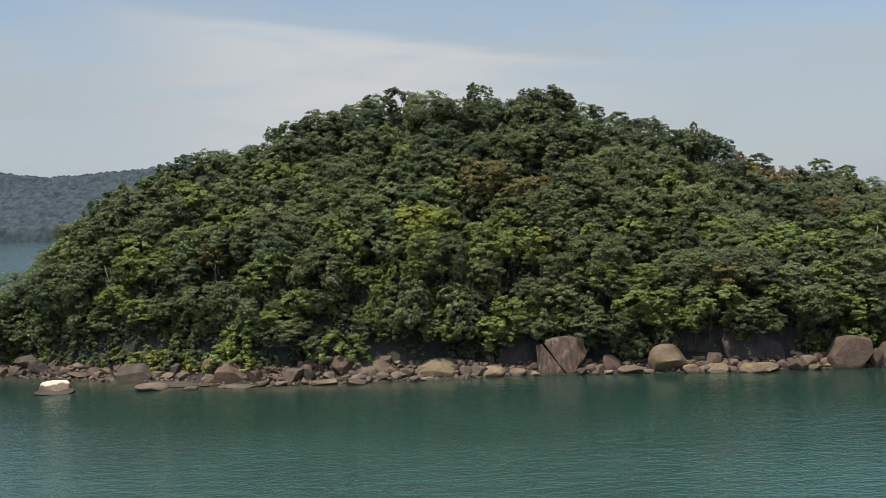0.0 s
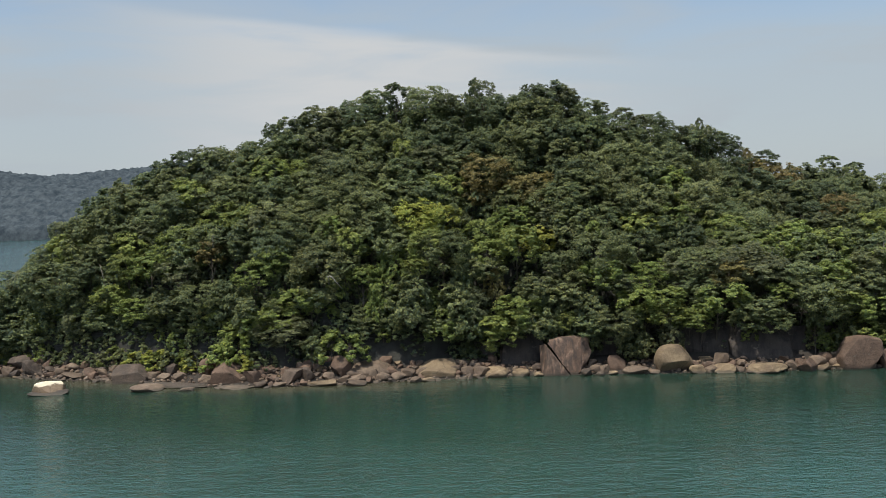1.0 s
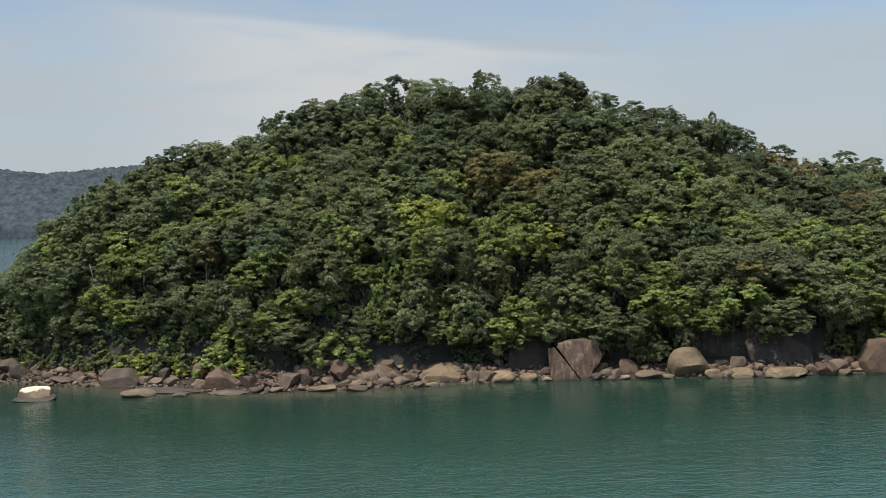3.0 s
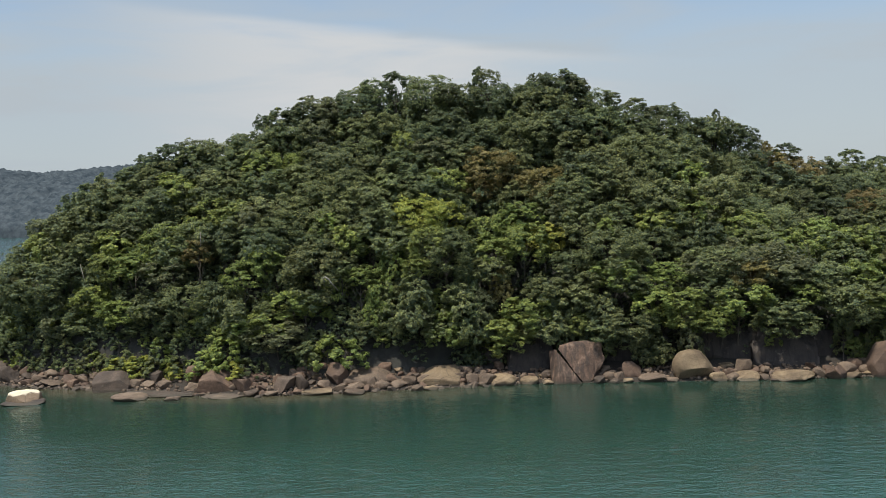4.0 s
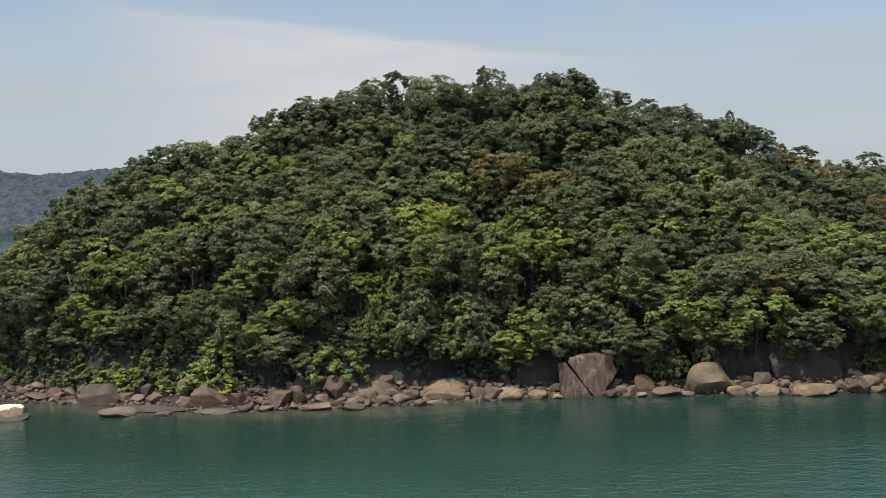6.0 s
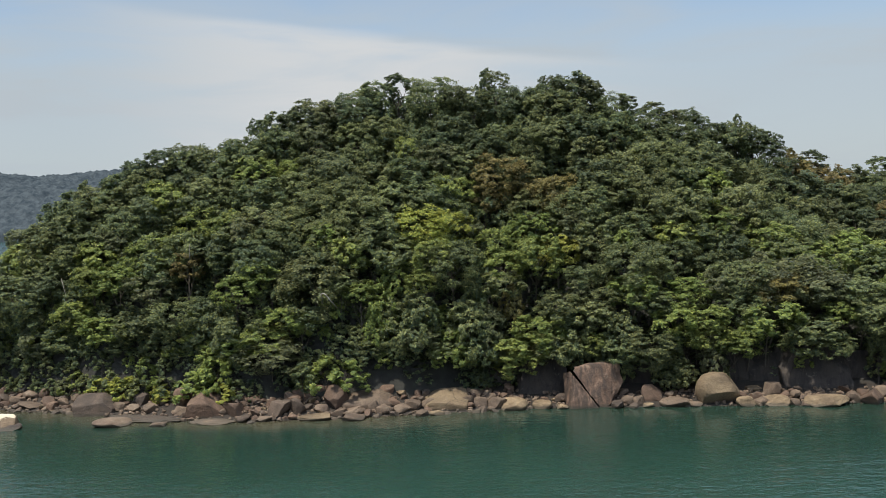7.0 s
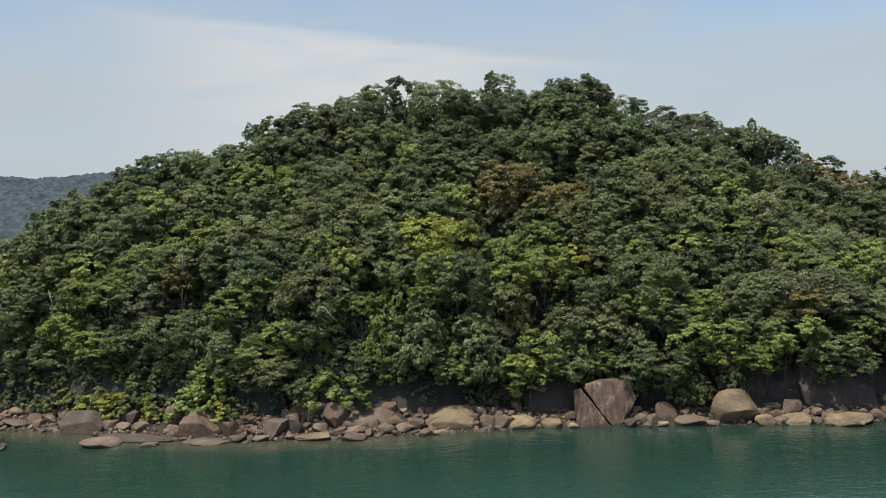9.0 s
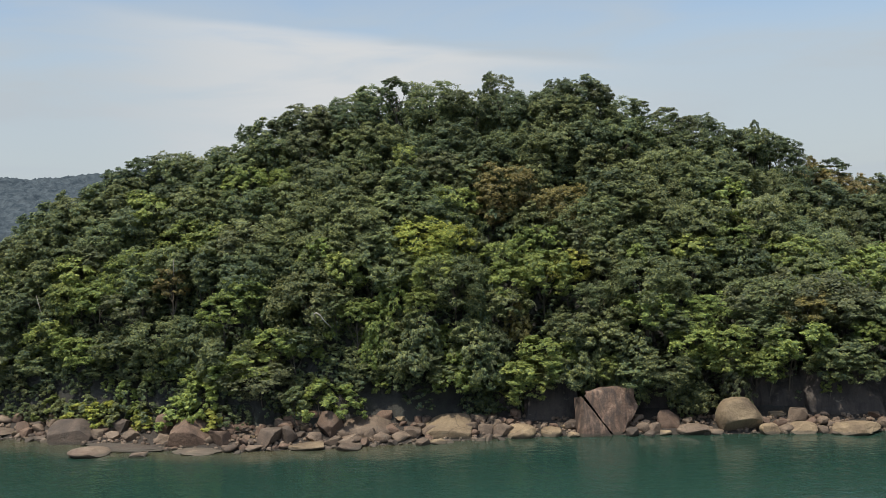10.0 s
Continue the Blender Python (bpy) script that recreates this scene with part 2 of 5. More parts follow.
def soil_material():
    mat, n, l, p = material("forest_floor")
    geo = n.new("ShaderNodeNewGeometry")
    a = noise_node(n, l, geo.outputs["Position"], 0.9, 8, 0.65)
    # floor and bank tones darkened to hold the shade beneath the trees
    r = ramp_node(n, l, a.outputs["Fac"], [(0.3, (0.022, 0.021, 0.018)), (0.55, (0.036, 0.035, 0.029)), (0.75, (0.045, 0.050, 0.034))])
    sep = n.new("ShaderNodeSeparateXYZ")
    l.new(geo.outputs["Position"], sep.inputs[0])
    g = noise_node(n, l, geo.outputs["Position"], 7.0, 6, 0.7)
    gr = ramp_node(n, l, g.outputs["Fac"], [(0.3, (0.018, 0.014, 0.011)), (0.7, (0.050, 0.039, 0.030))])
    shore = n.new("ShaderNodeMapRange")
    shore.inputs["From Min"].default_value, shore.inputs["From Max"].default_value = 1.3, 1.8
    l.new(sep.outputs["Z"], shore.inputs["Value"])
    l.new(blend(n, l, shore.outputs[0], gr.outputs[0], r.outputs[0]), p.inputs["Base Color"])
    p.inputs["Roughness"].default_value = 0.95
    b = n.new("ShaderNodeBump")
    b.inputs["Strength"].default_value, b.inputs["Distance"].default_value = 0.8, 0.2
    l.new(g.outputs["Fac"], b.inputs["Height"])
    l.new(b.outputs[0], p.inputs["Normal"])
    return mat


SOIL = soil_material()


def water_material():
    """Green coastal water: wind ripples at three sizes, calmer and rougher patches, a sandy shallow by the shore."""
    mat, n, l, p = material("sea_water")
    geo = n.new("ShaderNodeNewGeometry")
    pos = geo.outputs["Position"]
    m1 = n.new("ShaderNodeMapping")
    m1.inputs["Rotation"].default_value = (0, 0, radians(-14))
    m1.inputs["Scale"].default_value = (0.5, 1.0, 1.0)
    l.new(pos, m1.inputs["Vector"])
    big = noise_node(n, l, pos, 0.045, 3, 0.5, 0.6)
    tint = ramp_node(n, l, big.outputs["Fac"], [(0.35, (0.016, 0.047, 0.036)), (0.65, (0.021, 0.062, 0.050))])
    # sand and stones showing through the shallows along the water's edge
    sep = n.new("ShaderNodeSeparateXYZ")
    l.new(pos, sep.inputs[0])
    along = n.new("ShaderNodeMapRange")
    along.inputs["From Min"].default_value, along.inputs["From Max"].default_value = -70, 60
    l.new(sep.outputs["X"], along.inputs["Value"])
    edge = ramp_node(n, l, along.outputs[0], [(q, ((float(shore_y(-70 + 130 * q)) - 110) / 40,) * 3) for q in (0, 0.08, 0.16, 0.25, 0.36, 0.48, 0.6, 0.75, 0.88, 1.0)])
    off = n.new("ShaderNodeMath")
    off.operation = "MULTIPLY_ADD"
    off.inputs[1].default_value, off.inputs[2].default_value = 40, 110
    l.new(edge.outputs[0], off.inputs[0])
    gap = n.new("ShaderNodeMath")
    gap.operation = "SUBTRACT"
    l.new(sep.outputs["Y"], gap.inputs[0])
    l.new(off.outputs[0], gap.inputs[1])
    patch = noise_node(n, l, pos, 0.16, 4, 0.6, 0.5)
    uneven = n.new("ShaderNodeMath")
    uneven.operation = "MULTIPLY_ADD"
    uneven.inputs[1].default_value = 9.0
    l.new(patch.outputs["Fac"], uneven.inputs[0])
    l.new(gap.outputs[0], uneven.inputs[2])
    shallow = n.new("ShaderNodeMapRange")
    shallow.inputs["From Min"].default_value, shallow.inputs["From Max"].default_value = -1.5, 4.5
    shallow.inputs["To Max"].default_value = 0.85
    l.new(uneven.outputs[0], shallow.inputs["Value"])
    beyond = n.new("ShaderNodeMapRange")
    beyond.inputs["From Min"].default_value, beyond.inputs["From Max"].default_value = 12, 30
    beyond.inputs["To Min"].default_value, beyond.inputs["To Max"].default_value = 1, 0
    l.new(gap.outputs[0], beyond.inputs["Value"])
    near = n.new("ShaderNodeMath")
    near.operation = "MULTIPLY"
    l.new(shallow.outputs[0], near.inputs[0])
    l.new(beyond.outputs[0], near.inputs[1])
    off_shore = n.new("ShaderNodeMath")
    off_shore.operation = "ABSOLUTE"
    l.new(gap.outputs[0], off_shore.inputs[0])
    # darker inshore, the hill's reflection put into the colour; milky green further out
    hill_mirror = n.new("ShaderNodeMapRange")
    hill_mirror.inputs["From Min"].default_value, hill_mirror.inputs["From Max"].default_value = 46, 10
    l.new(off_shore.outputs[0], hill_mirror.inputs["Value"])
    open_sea = blend(n, l, hill_mirror.outputs[0], tint.outputs[0], (0.012, 0.033, 0.024))
    # the sandy shelf lies off the western stones only
    west = n.new("ShaderNodeMapRange")
    west.inputs["From Min"].default_value, west.inputs["From Max"].default_value = -6, 8
    west.inputs["To Min"].default_value, west.inputs["To Max"].default_value = 1.0, 0.12
    l.new(sep.outputs["X"], west.inputs["Value"])
    sandy = n.new("ShaderNodeMath")
    sandy.operation = "MULTIPLY"
    l.new(near.outputs[0], sandy.inputs[0])
    l.new(west.outputs[0], sandy.inputs[1])
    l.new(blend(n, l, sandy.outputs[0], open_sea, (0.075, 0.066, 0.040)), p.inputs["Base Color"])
    p.inputs["Roughness"].default_value = 0.07
    p.inputs["Specular IOR Level"].default_value = 0.7
    p.inputs["IOR"].default_value = 1.33
    swell = noise_node(n, l, m1.outputs[0], 0.55, 2, 0.5)
    chop = noise_node(n, l, m1.outputs[0], 1.5, 3, 0.6, 0.5)
    fine = noise_node(n, l, m1.outputs[0], 3.4, 2, 0.5)
    s1 = n.new("ShaderNodeMath")
    s1.operation = "MULTIPLY_ADD"
    s1.inputs[1].default_value = 0.85
    l.new(chop.outputs["Fac"], s1.inputs[0])
    l.new(swell.outputs["Fac"], s1.inputs[2])
    s2 = n.new("ShaderNodeMath")
    s2.operation = "MULTIPLY_ADD"
    s2.inputs[1].default_value = 0.42
    l.new(fine.outputs["Fac"], s2.inputs[0])
    l.new(s1.outputs[0], s2.inputs[2])
    wind = noise_node(n, l, m1.outputs[0], 0.022, 3, 0.55, 0.5)
    gust = n.new("ShaderNodeMapRange")
    gust.inputs["From Min"].default_value, gust.inputs["From Max"].default_value = 0.38, 0.64
    gust.inputs["To Min"].default_value, gust.inputs["To Max"].default_value = 0.45, 1.0
    l.new(wind.outputs["Fac"], gust.inputs["Value"])
    b = n.new("ShaderNodeBump")
    b.inputs["Distance"].default_value = 0.30
    lee = n.new("ShaderNodeMapRange")
    lee.interpolation_type = "SMOOTHSTEP"
    lee.inputs["From Min"].default_value, lee.inputs["From Max"].default_value = 9, 42
    lee.inputs["To Min"].default_value, lee.inputs["To Max"].default_value = 0.32, 1.0
    l.new(off_shore.outputs[0], lee.inputs["Value"])
    wave = n.new("ShaderNodeMath")
    wave.operation = "MULTIPLY"
    l.new(gust.outputs[0], wave.inputs[0])
    l.new(lee.outputs[0], wave.inputs[1])
    l.new(wave.outputs[0], b.inputs["Strength"])
    l.new(s2.outputs[0], b.inputs["Height"])
    l.new(b.outputs[0], p.inputs["Normal"])
    return mat


WATER = water_material()


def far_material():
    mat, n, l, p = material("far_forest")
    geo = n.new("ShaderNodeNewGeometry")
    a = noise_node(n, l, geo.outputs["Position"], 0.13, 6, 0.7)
    # distance haze is mixed into the base colour as blue-grey
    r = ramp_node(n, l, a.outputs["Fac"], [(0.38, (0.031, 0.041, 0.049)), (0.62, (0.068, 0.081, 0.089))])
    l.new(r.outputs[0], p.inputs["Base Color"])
    p.inputs["Roughness"].default_value = 1.0
    p.inputs["Specular IOR Level"].default_value = 0.0
    return mat


FAR = far_material()


# ---- helpers for meshes ----
def mesh_object(name, verts, faces, mat, parent=None, smooth=False):
    me = bpy.data.meshes.new(name)
    me.from_pydata(verts, [], faces)
    me.materials.append(mat)
    if smooth:
        me.shade_smooth()
    ob = new(name, me)
    if parent:
        ob.parent = parent
    return ob


def build_terrain():
    xs, ys = np.arange(-135, 128, 1.25), np.arange(100, 235, 1.1)
    X, Y = np.meshgrid(xs, ys)
    Z = ground_z(X, Y)
    nx, ny = len(xs), len(ys)
    verts = np.stack([X.ravel(), Y.ravel(), Z.ravel()], 1).tolist()
    faces = [(j * nx + i, j * nx + i + 1, (j + 1) * nx + i + 1, (j + 1) * nx + i) for j in range(ny - 1) for i in range(nx - 1)]
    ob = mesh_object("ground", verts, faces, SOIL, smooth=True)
    return tagged(ob, "forest floor of a steep rocky islet, shade put into its dark tone", "ground", kind="structure")


def build_water():
    verts = [(-4800, -1500, 0), (4800, -1500, 0), (4800, 4600, 0), (-4800, 4600, 0)]
    return tagged(mesh_object("water", verts, [(0, 1, 2, 3)], WATER), "green rippled sea water with calm and windy patches", "water", kind="structure")


def lumps(rng, shape, cell):
    """Smooth random bumps between 0 and 1 on a grid, about cell rows wide."""
    a = rng.random((shape[0] // cell + 3, shape[1] // cell + 3))
    r, c = np.arange(shape[0]) / cell, np.arange(shape[1]) / cell
    i, j = r.astype(int), c.astype(int)
    u, v = (r - i)[:, None], (c - j)[None]
    u, v = u * u * (3 - 2 * u), v * v * (3 - 2 * v)
    g = lambda p, q: a[np.ix_(p, q)]
    return g(i, j) * (1 - u) * (1 - v) + g(i + 1, j) * u * (1 - v) + g(i, j + 1) * (1 - u) * v + g(i + 1, j + 1) * u * v


def build_far_hills():
    """Wooded hills across the bay, their canopy as real bumps."""
    xs = np.concatenate([np.arange(-1600, -800, 20.0), np.arange(-800, -120, 2.6), np.arange(-120, 420, 20.0)])
    ts = np.linspace(0, 1, 150)
    X, T = np.meshgrid(xs, ts)
    ridge = np.interp(X, (-1600, -900, -640, -600, -576, -536, -480, -414, -330, -200, 0, 420), (40, 66, 82, 81, 79, 71, 75, 80, 84, 78, 55, 8))
    Y = 1010 + 14 * np.sin(X * 0.011) + 400 * T
    Z = ridge * np.where(T < 0.85, np.sin(np.clip(T / 0.85, 0, 1) * math.pi / 2) ** 0.9, np.cos((T - 0.85) * 2.2)) - 0.4
    rng = np.random.default_rng(5)
    Z = Z + 9 * step(0.0, 0.012, T) * (1 - 0.8 * step(0.3, 0.7, T)) - 0.2
    Z = Z + 5 * np.sin(X * 0.03 + 3 * np.sin(T * 5)) * np.sin(T * math.pi)
    Z = Z + (4.0 * lumps(rng, X.shape, 3) + 4.0 * lumps(rng, X.shape, 2) ** 1.5 + 3.4 * rng.random(X.shape) - 3.5) * step(0.0, 0.02, T)
    nx, ny = X.shape[1], X.shape[0]
    verts = np.stack([X.ravel(), Y.ravel(), Z.ravel()], 1).tolist()
    faces = [(j * nx + i, j * nx + i + 1, (j + 1) * nx + i + 1, (j + 1) * nx + i) for j in range(ny - 1) for i in range(nx - 1)]
    return tagged(mesh_object("backdrop_hills", verts, faces, FAR, smooth=True), "wooded hills across the bay, distance haze in their blue-grey colour", "hills", kind="structure")


build_terrain()
build_water()
build_far_hills()


# ---- trees ----
def crown_points(rng, style, count):
    """Centres and radii of the leaf clumps of a crown one metre wide and one metre high, its base at z 0."""
    c, r = [], []
    golden = math.pi * (3 - math.sqrt(5))
    lobes = [(rng.uniform(0, 6.28), rng.uniform(0.08, 0.18)) for _ in range(5)]
    for i in range(count):
        f = (i + 0.5) / count
        a = i * golden + rng.normal(0, 0.35)
        bulge = 1 + sum(m * math.cos((k + 1) * (a - p)) for k, (p, m) in enumerate(lobes)) * 0.5
        if style == "umbrella":
            rad, z = 0.42 * math.sqrt(f) * bulge, 0.80 - 0.62 * f * f + rng.normal(0, 0.10)
            s = 0.09 + 0.05 * rng.random()
        elif style == "tall":
            z = 0.05 + 0.9 * f
            rad, s = 0.42 * math.sin(math.pi * min(1, 0.12 + 0.86 * f)) ** 0.8 * (0.55 + 0.6 * rng.random()), 0.10 + 0.05 * rng.random()
        elif style == "vine":
            z = 0.02 + 0.95 * f
            rad, s = 0.44 * (1 - 0.75 * f ** 2.4) * (0.6 + 0.45 * rng.random()) * bulge, 0.075 + 0.055 * rng.random()
        else:
            z = 0.06 + 0.86 * f ** 0.75
            dome = math.sqrt(max(0.0, 1 - (abs(z - 0.52) / (0.50 if z > 0.52 else 0.62)) ** 2))
            rad = 0.46 * dome * ((0.55 + 0.48 * rng.random()) if style == "open" else (0.76 + 0.28 * rng.random())) * bulge
            s = (0.075 if style == "open" else 0.082) + 0.06 * rng.random()
            z += rng.normal(0, 0.04)
        c.append((rad * math.cos(a), rad * math.sin(a), z + rng.normal(0, 0.03)))
        r.append(s)
    return np.array(c), np.array(r)


def crown_leaves(seed, style, boughs, per, leaf, twigs=6):
    """The corners of a crown's separate leaves, three a leaf: boughs bear clumps, clumps bear leaves; leaf is the leaf's length over the crown's width."""
    rng = np.random.default_rng(seed)
    bough, spread = crown_points(rng, style, boughs)
    face = bough - np.array((0, 0, 0.30))
    face /= np.linalg.norm(face, axis=1, keepdims=True)
    tip = rng.normal(size=(boughs, twigs, 3)) + 0.8 * face[:, None] + np.array((0, 0, 0.3))
    tip /= np.linalg.norm(tip, axis=2, keepdims=True)
    cen = (bough[:, None] + tip * (spread[:, None, None] * (0.75 + 0.4 * rng.random((boughs, twigs, 1)))) * np.array((1.1, 1.1, 1.0))).reshape(-1, 3)
    rad = np.repeat(spread, twigs) * rng.uniform(0.34, 0.60, boughs * twigs)
    k = len(cen) * per
    ci = np.repeat(np.arange(len(cen)), per)
    d = rng.normal(size=(k, 3))
    d /= np.linalg.norm(d, axis=1, keepdims=True)
    out = cen[ci] - np.array((0, 0, 0.35))
    out /= np.linalg.norm(out, axis=1, keepdims=True)
    d = d + 0.5 * out + np.array((0, 0, 0.25))
    d /= np.linalg.norm(d, axis=1, keepdims=True)
    shell = rad[ci, None] * (0.35 + 1.0 * rng.random((k, 1)))
    p = cen[ci] + d * shell * np.array((1.15, 1.15, 0.95))
    nrm = d * 0.6 + out * 0.7 + np.array((0, 0, 0.45)) + rng.normal(0, 0.55, (k, 3))
    nrm /= np.linalg.norm(nrm, axis=1, keepdims=True)
    t = np.cross(nrm, rng.normal(size=(k, 3))) + 0.35 * d - np.array((0, 0, 0.35))
    t -= nrm * np.sum(t * nrm, 1, keepdims=True)
    t /= np.linalg.norm(t, axis=1, keepdims=True)
    b = np.cross(nrm, t)
    L = leaf * (0.5 + 0.9 * rng.random((k, 1)))
    W = L * (0.24 + 0.14 * rng.random((k, 1)))
    droop = np.array((0, 0, 1.0)) * L * 0.18
    v = np.stack([p - t * L * 0.35 - b * W, p + t * L * 0.65 - droop, p - t * L * 0.35 + b * W], 1).reshape(-1, 3)
    v[:, 2] /= np.percentile(v[:, 2], 99.6)
    return v


def leaf_mesh(name, v, mat):
    f = np.arange(len(v)).reshape(-1, 3)
    me = bpy.data.meshes.new(name)
    me.vertices.add(len(v))
    me.vertices.foreach_set("co", v.astype(np.float32).ravel())
    me.loops.add(len(f) * 3)
    me.loops.foreach_set("vertex_index", f.astype(np.int32).ravel())
    me.polygons.add(len(f))
    me.polygons.foreach_set("loop_start", (np.arange(len(f)) * 3).astype(np.int32))
    me.update()
    me.materials.append(mat)
    return me


def crown_mesh(name, *how):
    return leaf_mesh(name, crown_leaves(*how), LEAF["mid"])


def tube(bm, pts, r0, r1, sides=6):
    rings = []
    for i, q in enumerate(pts):
        q = Vector(q)
        d = (Vector(pts[min(i + 1, len(pts) - 1)]) - Vector(pts[max(i - 1, 0)])).normalized()
        a = d.cross(Vector((0.31, 0.17, 0.93)) if abs(d.z) < 0.9 else Vector((1, 0.2, 0))).normalized()
        b = d.cross(a)
        r = r0 + (r1 - r0) * i / (len(pts) - 1)
        rings.append([bm.verts.new(q + (a * math.cos(s) + b * math.sin(s)) * r) for s in (2 * math.pi * j / sides for j in range(sides))])
    for lo, hi in zip(rings, rings[1:]):
        for j in range(sides):
            bm.faces.new((lo[j], lo[(j + 1) % sides], hi[(j + 1) % sides], hi[j]))
    bm.faces.new(rings[-1])


def trunk_mesh(name, seed):
    """A leaning tapered trunk, one metre high in all, forked into limbs."""
    rng = random.Random(seed)
    bm = bmesh.new()
    lean = (rng.uniform(-0.05, 0.05), rng.uniform(-0.06, 0.02))
    stem = [(lean[0] * t + 0.012 * math.sin(7 * t + seed), lean[1] * t, t * 0.78 - 0.06) for t in (0, 0.15, 0.35, 0.6, 0.85, 1.0)]
    tube(bm, stem, 0.024, 0.010, 7)
    for k in range(6):
        s = stem[3 + k % 2]
        a = k * 2.4 + rng.uniform(-0.4, 0.4)
        reach, rise = rng.uniform(0.14, 0.26), rng.uniform(0.18, 0.34)
        tube(bm, [(s[0], s[1], s[2] - 0.02), (s[0] + 0.5 * reach * math.cos(a), s[1] + 0.5 * reach * math.sin(a), s[2] + 0.35 * rise),
                  (s[0] + reach * math.cos(a), s[1] + reach * math.sin(a), s[2] + rise)], 0.011, 0.004, 5)
    me = bpy.data.meshes.new(name)
    bm.to_mesh(me)
    bm.free()
    me.shade_smooth()
    me.materials.append(BARK)
    return me


CROWNS = {
    "dome": [crown_mesh("crown_dome", s, "dome", 42, 24, size) for s, size in ((1, 0.056), (2, 0.050), (3, 0.062), (4, 0.054), (5, 0.048), (6, 0.066))],
    "broad": [crown_mesh("crown_broad", s, "dome", 72, 24, size) for s, size in ((7, 0.036), (8, 0.040))],
    "vine": [crown_mesh("crown_vine", s, "vine", 40, 24, size) for s, size in ((11, 0.056), (12, 0.064), (13, 0.050), (14, 0.060), (15, 0.053))],
    "open": [crown_mesh("crown_open", s, "open", 26, 28, 0.056) for s in (21, 22, 23)],
    "tall": [crown_mesh("crown_tall", s, "tall", 20, 26, 0.095) for s in (31, 32)],
    "umbrella": [crown_mesh("crown_umbrella", s, "umbrella", 22, 32, 0.068) for s in (41, 42, 43)],
    "shrub": [crown_mesh("crown_shrub", s, "vine", 20, 28, 0.085) for s in (51, 52, 53)],
}
TRUNKS = [trunk_mesh("trunk", s) for s in (1, 2, 3, 4)]
TONE_WORDS = {"dark": "dark green", "mid": "mid-green", "olive": "olive-green", "lime": "bright sunlit green", "yellow": "yellow-green", "rust": "rust-tinged", "grey": "greyish thin-leaved"}
KIND_WORDS = {"dome": "dome-crowned rainforest tree on the steep slope", "vine": "tree draped to the ground with vines", "open": "rainforest tree with an open, gappy crown",
              "tall": "slender tree rising above the canopy", "umbrella": "flat-topped tree with a bare upper trunk", "shrub": "leafy shrub above the shore rocks"}
tree_rng = random.Random(77)


def plant(kind, x, y, top, width, tone, lean=0.0):
    """A tree rooted on the slope at (x, y) whose crown reaches the height top; lean: how far it hangs out over the shore."""
    z = float(ground_z(x, y)) - 0.15
    h = max(top - z, 1.2)
    share = {"dome": 0.9, "vine": 1.35, "open": 0.9, "tall": 1.7, "umbrella": 0.62, "shrub": 0.85}[kind]
    ch = min(width * share, h * (0.98 if kind in ("vine", "shrub") else 0.9))
    if top < 17 and kind == "dome":
        ch *= 0.85
    if top < 8 and kind in ("dome", "vine") and not -4 < x < 52:
        ch = max(ch, min(0.9 * h, 1.7 * width))
    width = min(width, ch / 0.55)
    root = new("shrub" if kind == "shrub" else "tree")
    root.empty_display_size = 0.3
    root.location = (x, y, z)
    root.rotation_euler = (0, 0, 0.0 if lean else tree_rng.uniform(0, 6.28))
    tagged(root, TONE_WORDS[tone] + " " + KIND_WORDS[kind], "shrub" if kind == "shrub" else "tree", "shore shrubs" if kind == "shrub" else "island trees")
    bole = new("trunk" if kind != "shrub" else "stem", tree_rng.choice(TRUNKS))
    bole.parent = root
    girth = max(0.55 * h, 1.6)
    bole.scale = (girth, girth, h - ch * 0.18)
    crown = new("crown", tree_rng.choice(CROWNS["broad" if kind == "dome" and width > 5.2 else kind]))
    crown.parent = root
    bole.rotation_euler = (math.atan2(lean, 0.85 * h), 0, 0)
    crown.location = (0, -lean, h - ch)
    crown.rotation_euler = (0, 0, tree_rng.uniform(0, 6.28))
    broad = 1.16 if kind in ("dome", "vine") and width > 3.4 else 1.0
    crown.scale = (width * broad * tree_rng.uniform(0.9, 1.1), width * broad * tree_rng.uniform(0.9, 1.1), ch)
    crown.material_slots[0].link = "OBJECT"
    crown.material_slots[0].material = LEAF[tone]
    return root


def skyline(x, y):
    """How high a tree at (x, y) may stand without breaking the ridge's outline, seen from the sea."""
    yc = float(crest_y(x))
    k = (yc + 2.5) / (y + 2.5)
    return 21.7 + (float(crest_top(x * k)) - 21.7) / k


# the trees of the skyline
plant("dome", -65.0, 144.9, 14.1, 6.2, "mid")
plant("dome", -60.2, 141.2, 15.0, 5.2, "grey")
plant("dome", -58.5, 142.0, 17.9, 4.3, "mid")
plant("dome", -57.3, 143.9, 21.0, 2.5, "dark")
plant("dome", -55.3, 143.0, 21.6, 3.9, "grey")
plant("dome", -52.3, 141.2, 21.9, 4.3, "mid")
plant("dome", -51.0, 142.0, 24.5, 3.3, "dark")
plant("dome", -48.3, 141.0, 24.7, 3.9, "mid")
plant("tall", -47.5, 141.4, 27.0, 2.2, "mid")
plant("dome", -46.6, 142.2, 26.2, 3.9, "olive")
plant("tall", -44.7, 141.6, 27.3, 1.5, "dark")
plant("dome", -44.1, 141.6, 25.8, 4.3, "mid")
plant("dome", -41.7, 143.4, 29.6, 2.8, "dark")
plant("dome", -42.8, 143.0, 28.0, 4.3, "mid")
plant("dome", -40.0, 142.4, 28.8, 4.3, "olive")
plant("dome", -38.3, 143.7, 30.9, 3.5, "dark")
plant("dome", -35.3, 144.0, 31.5, 3.7, "grey")
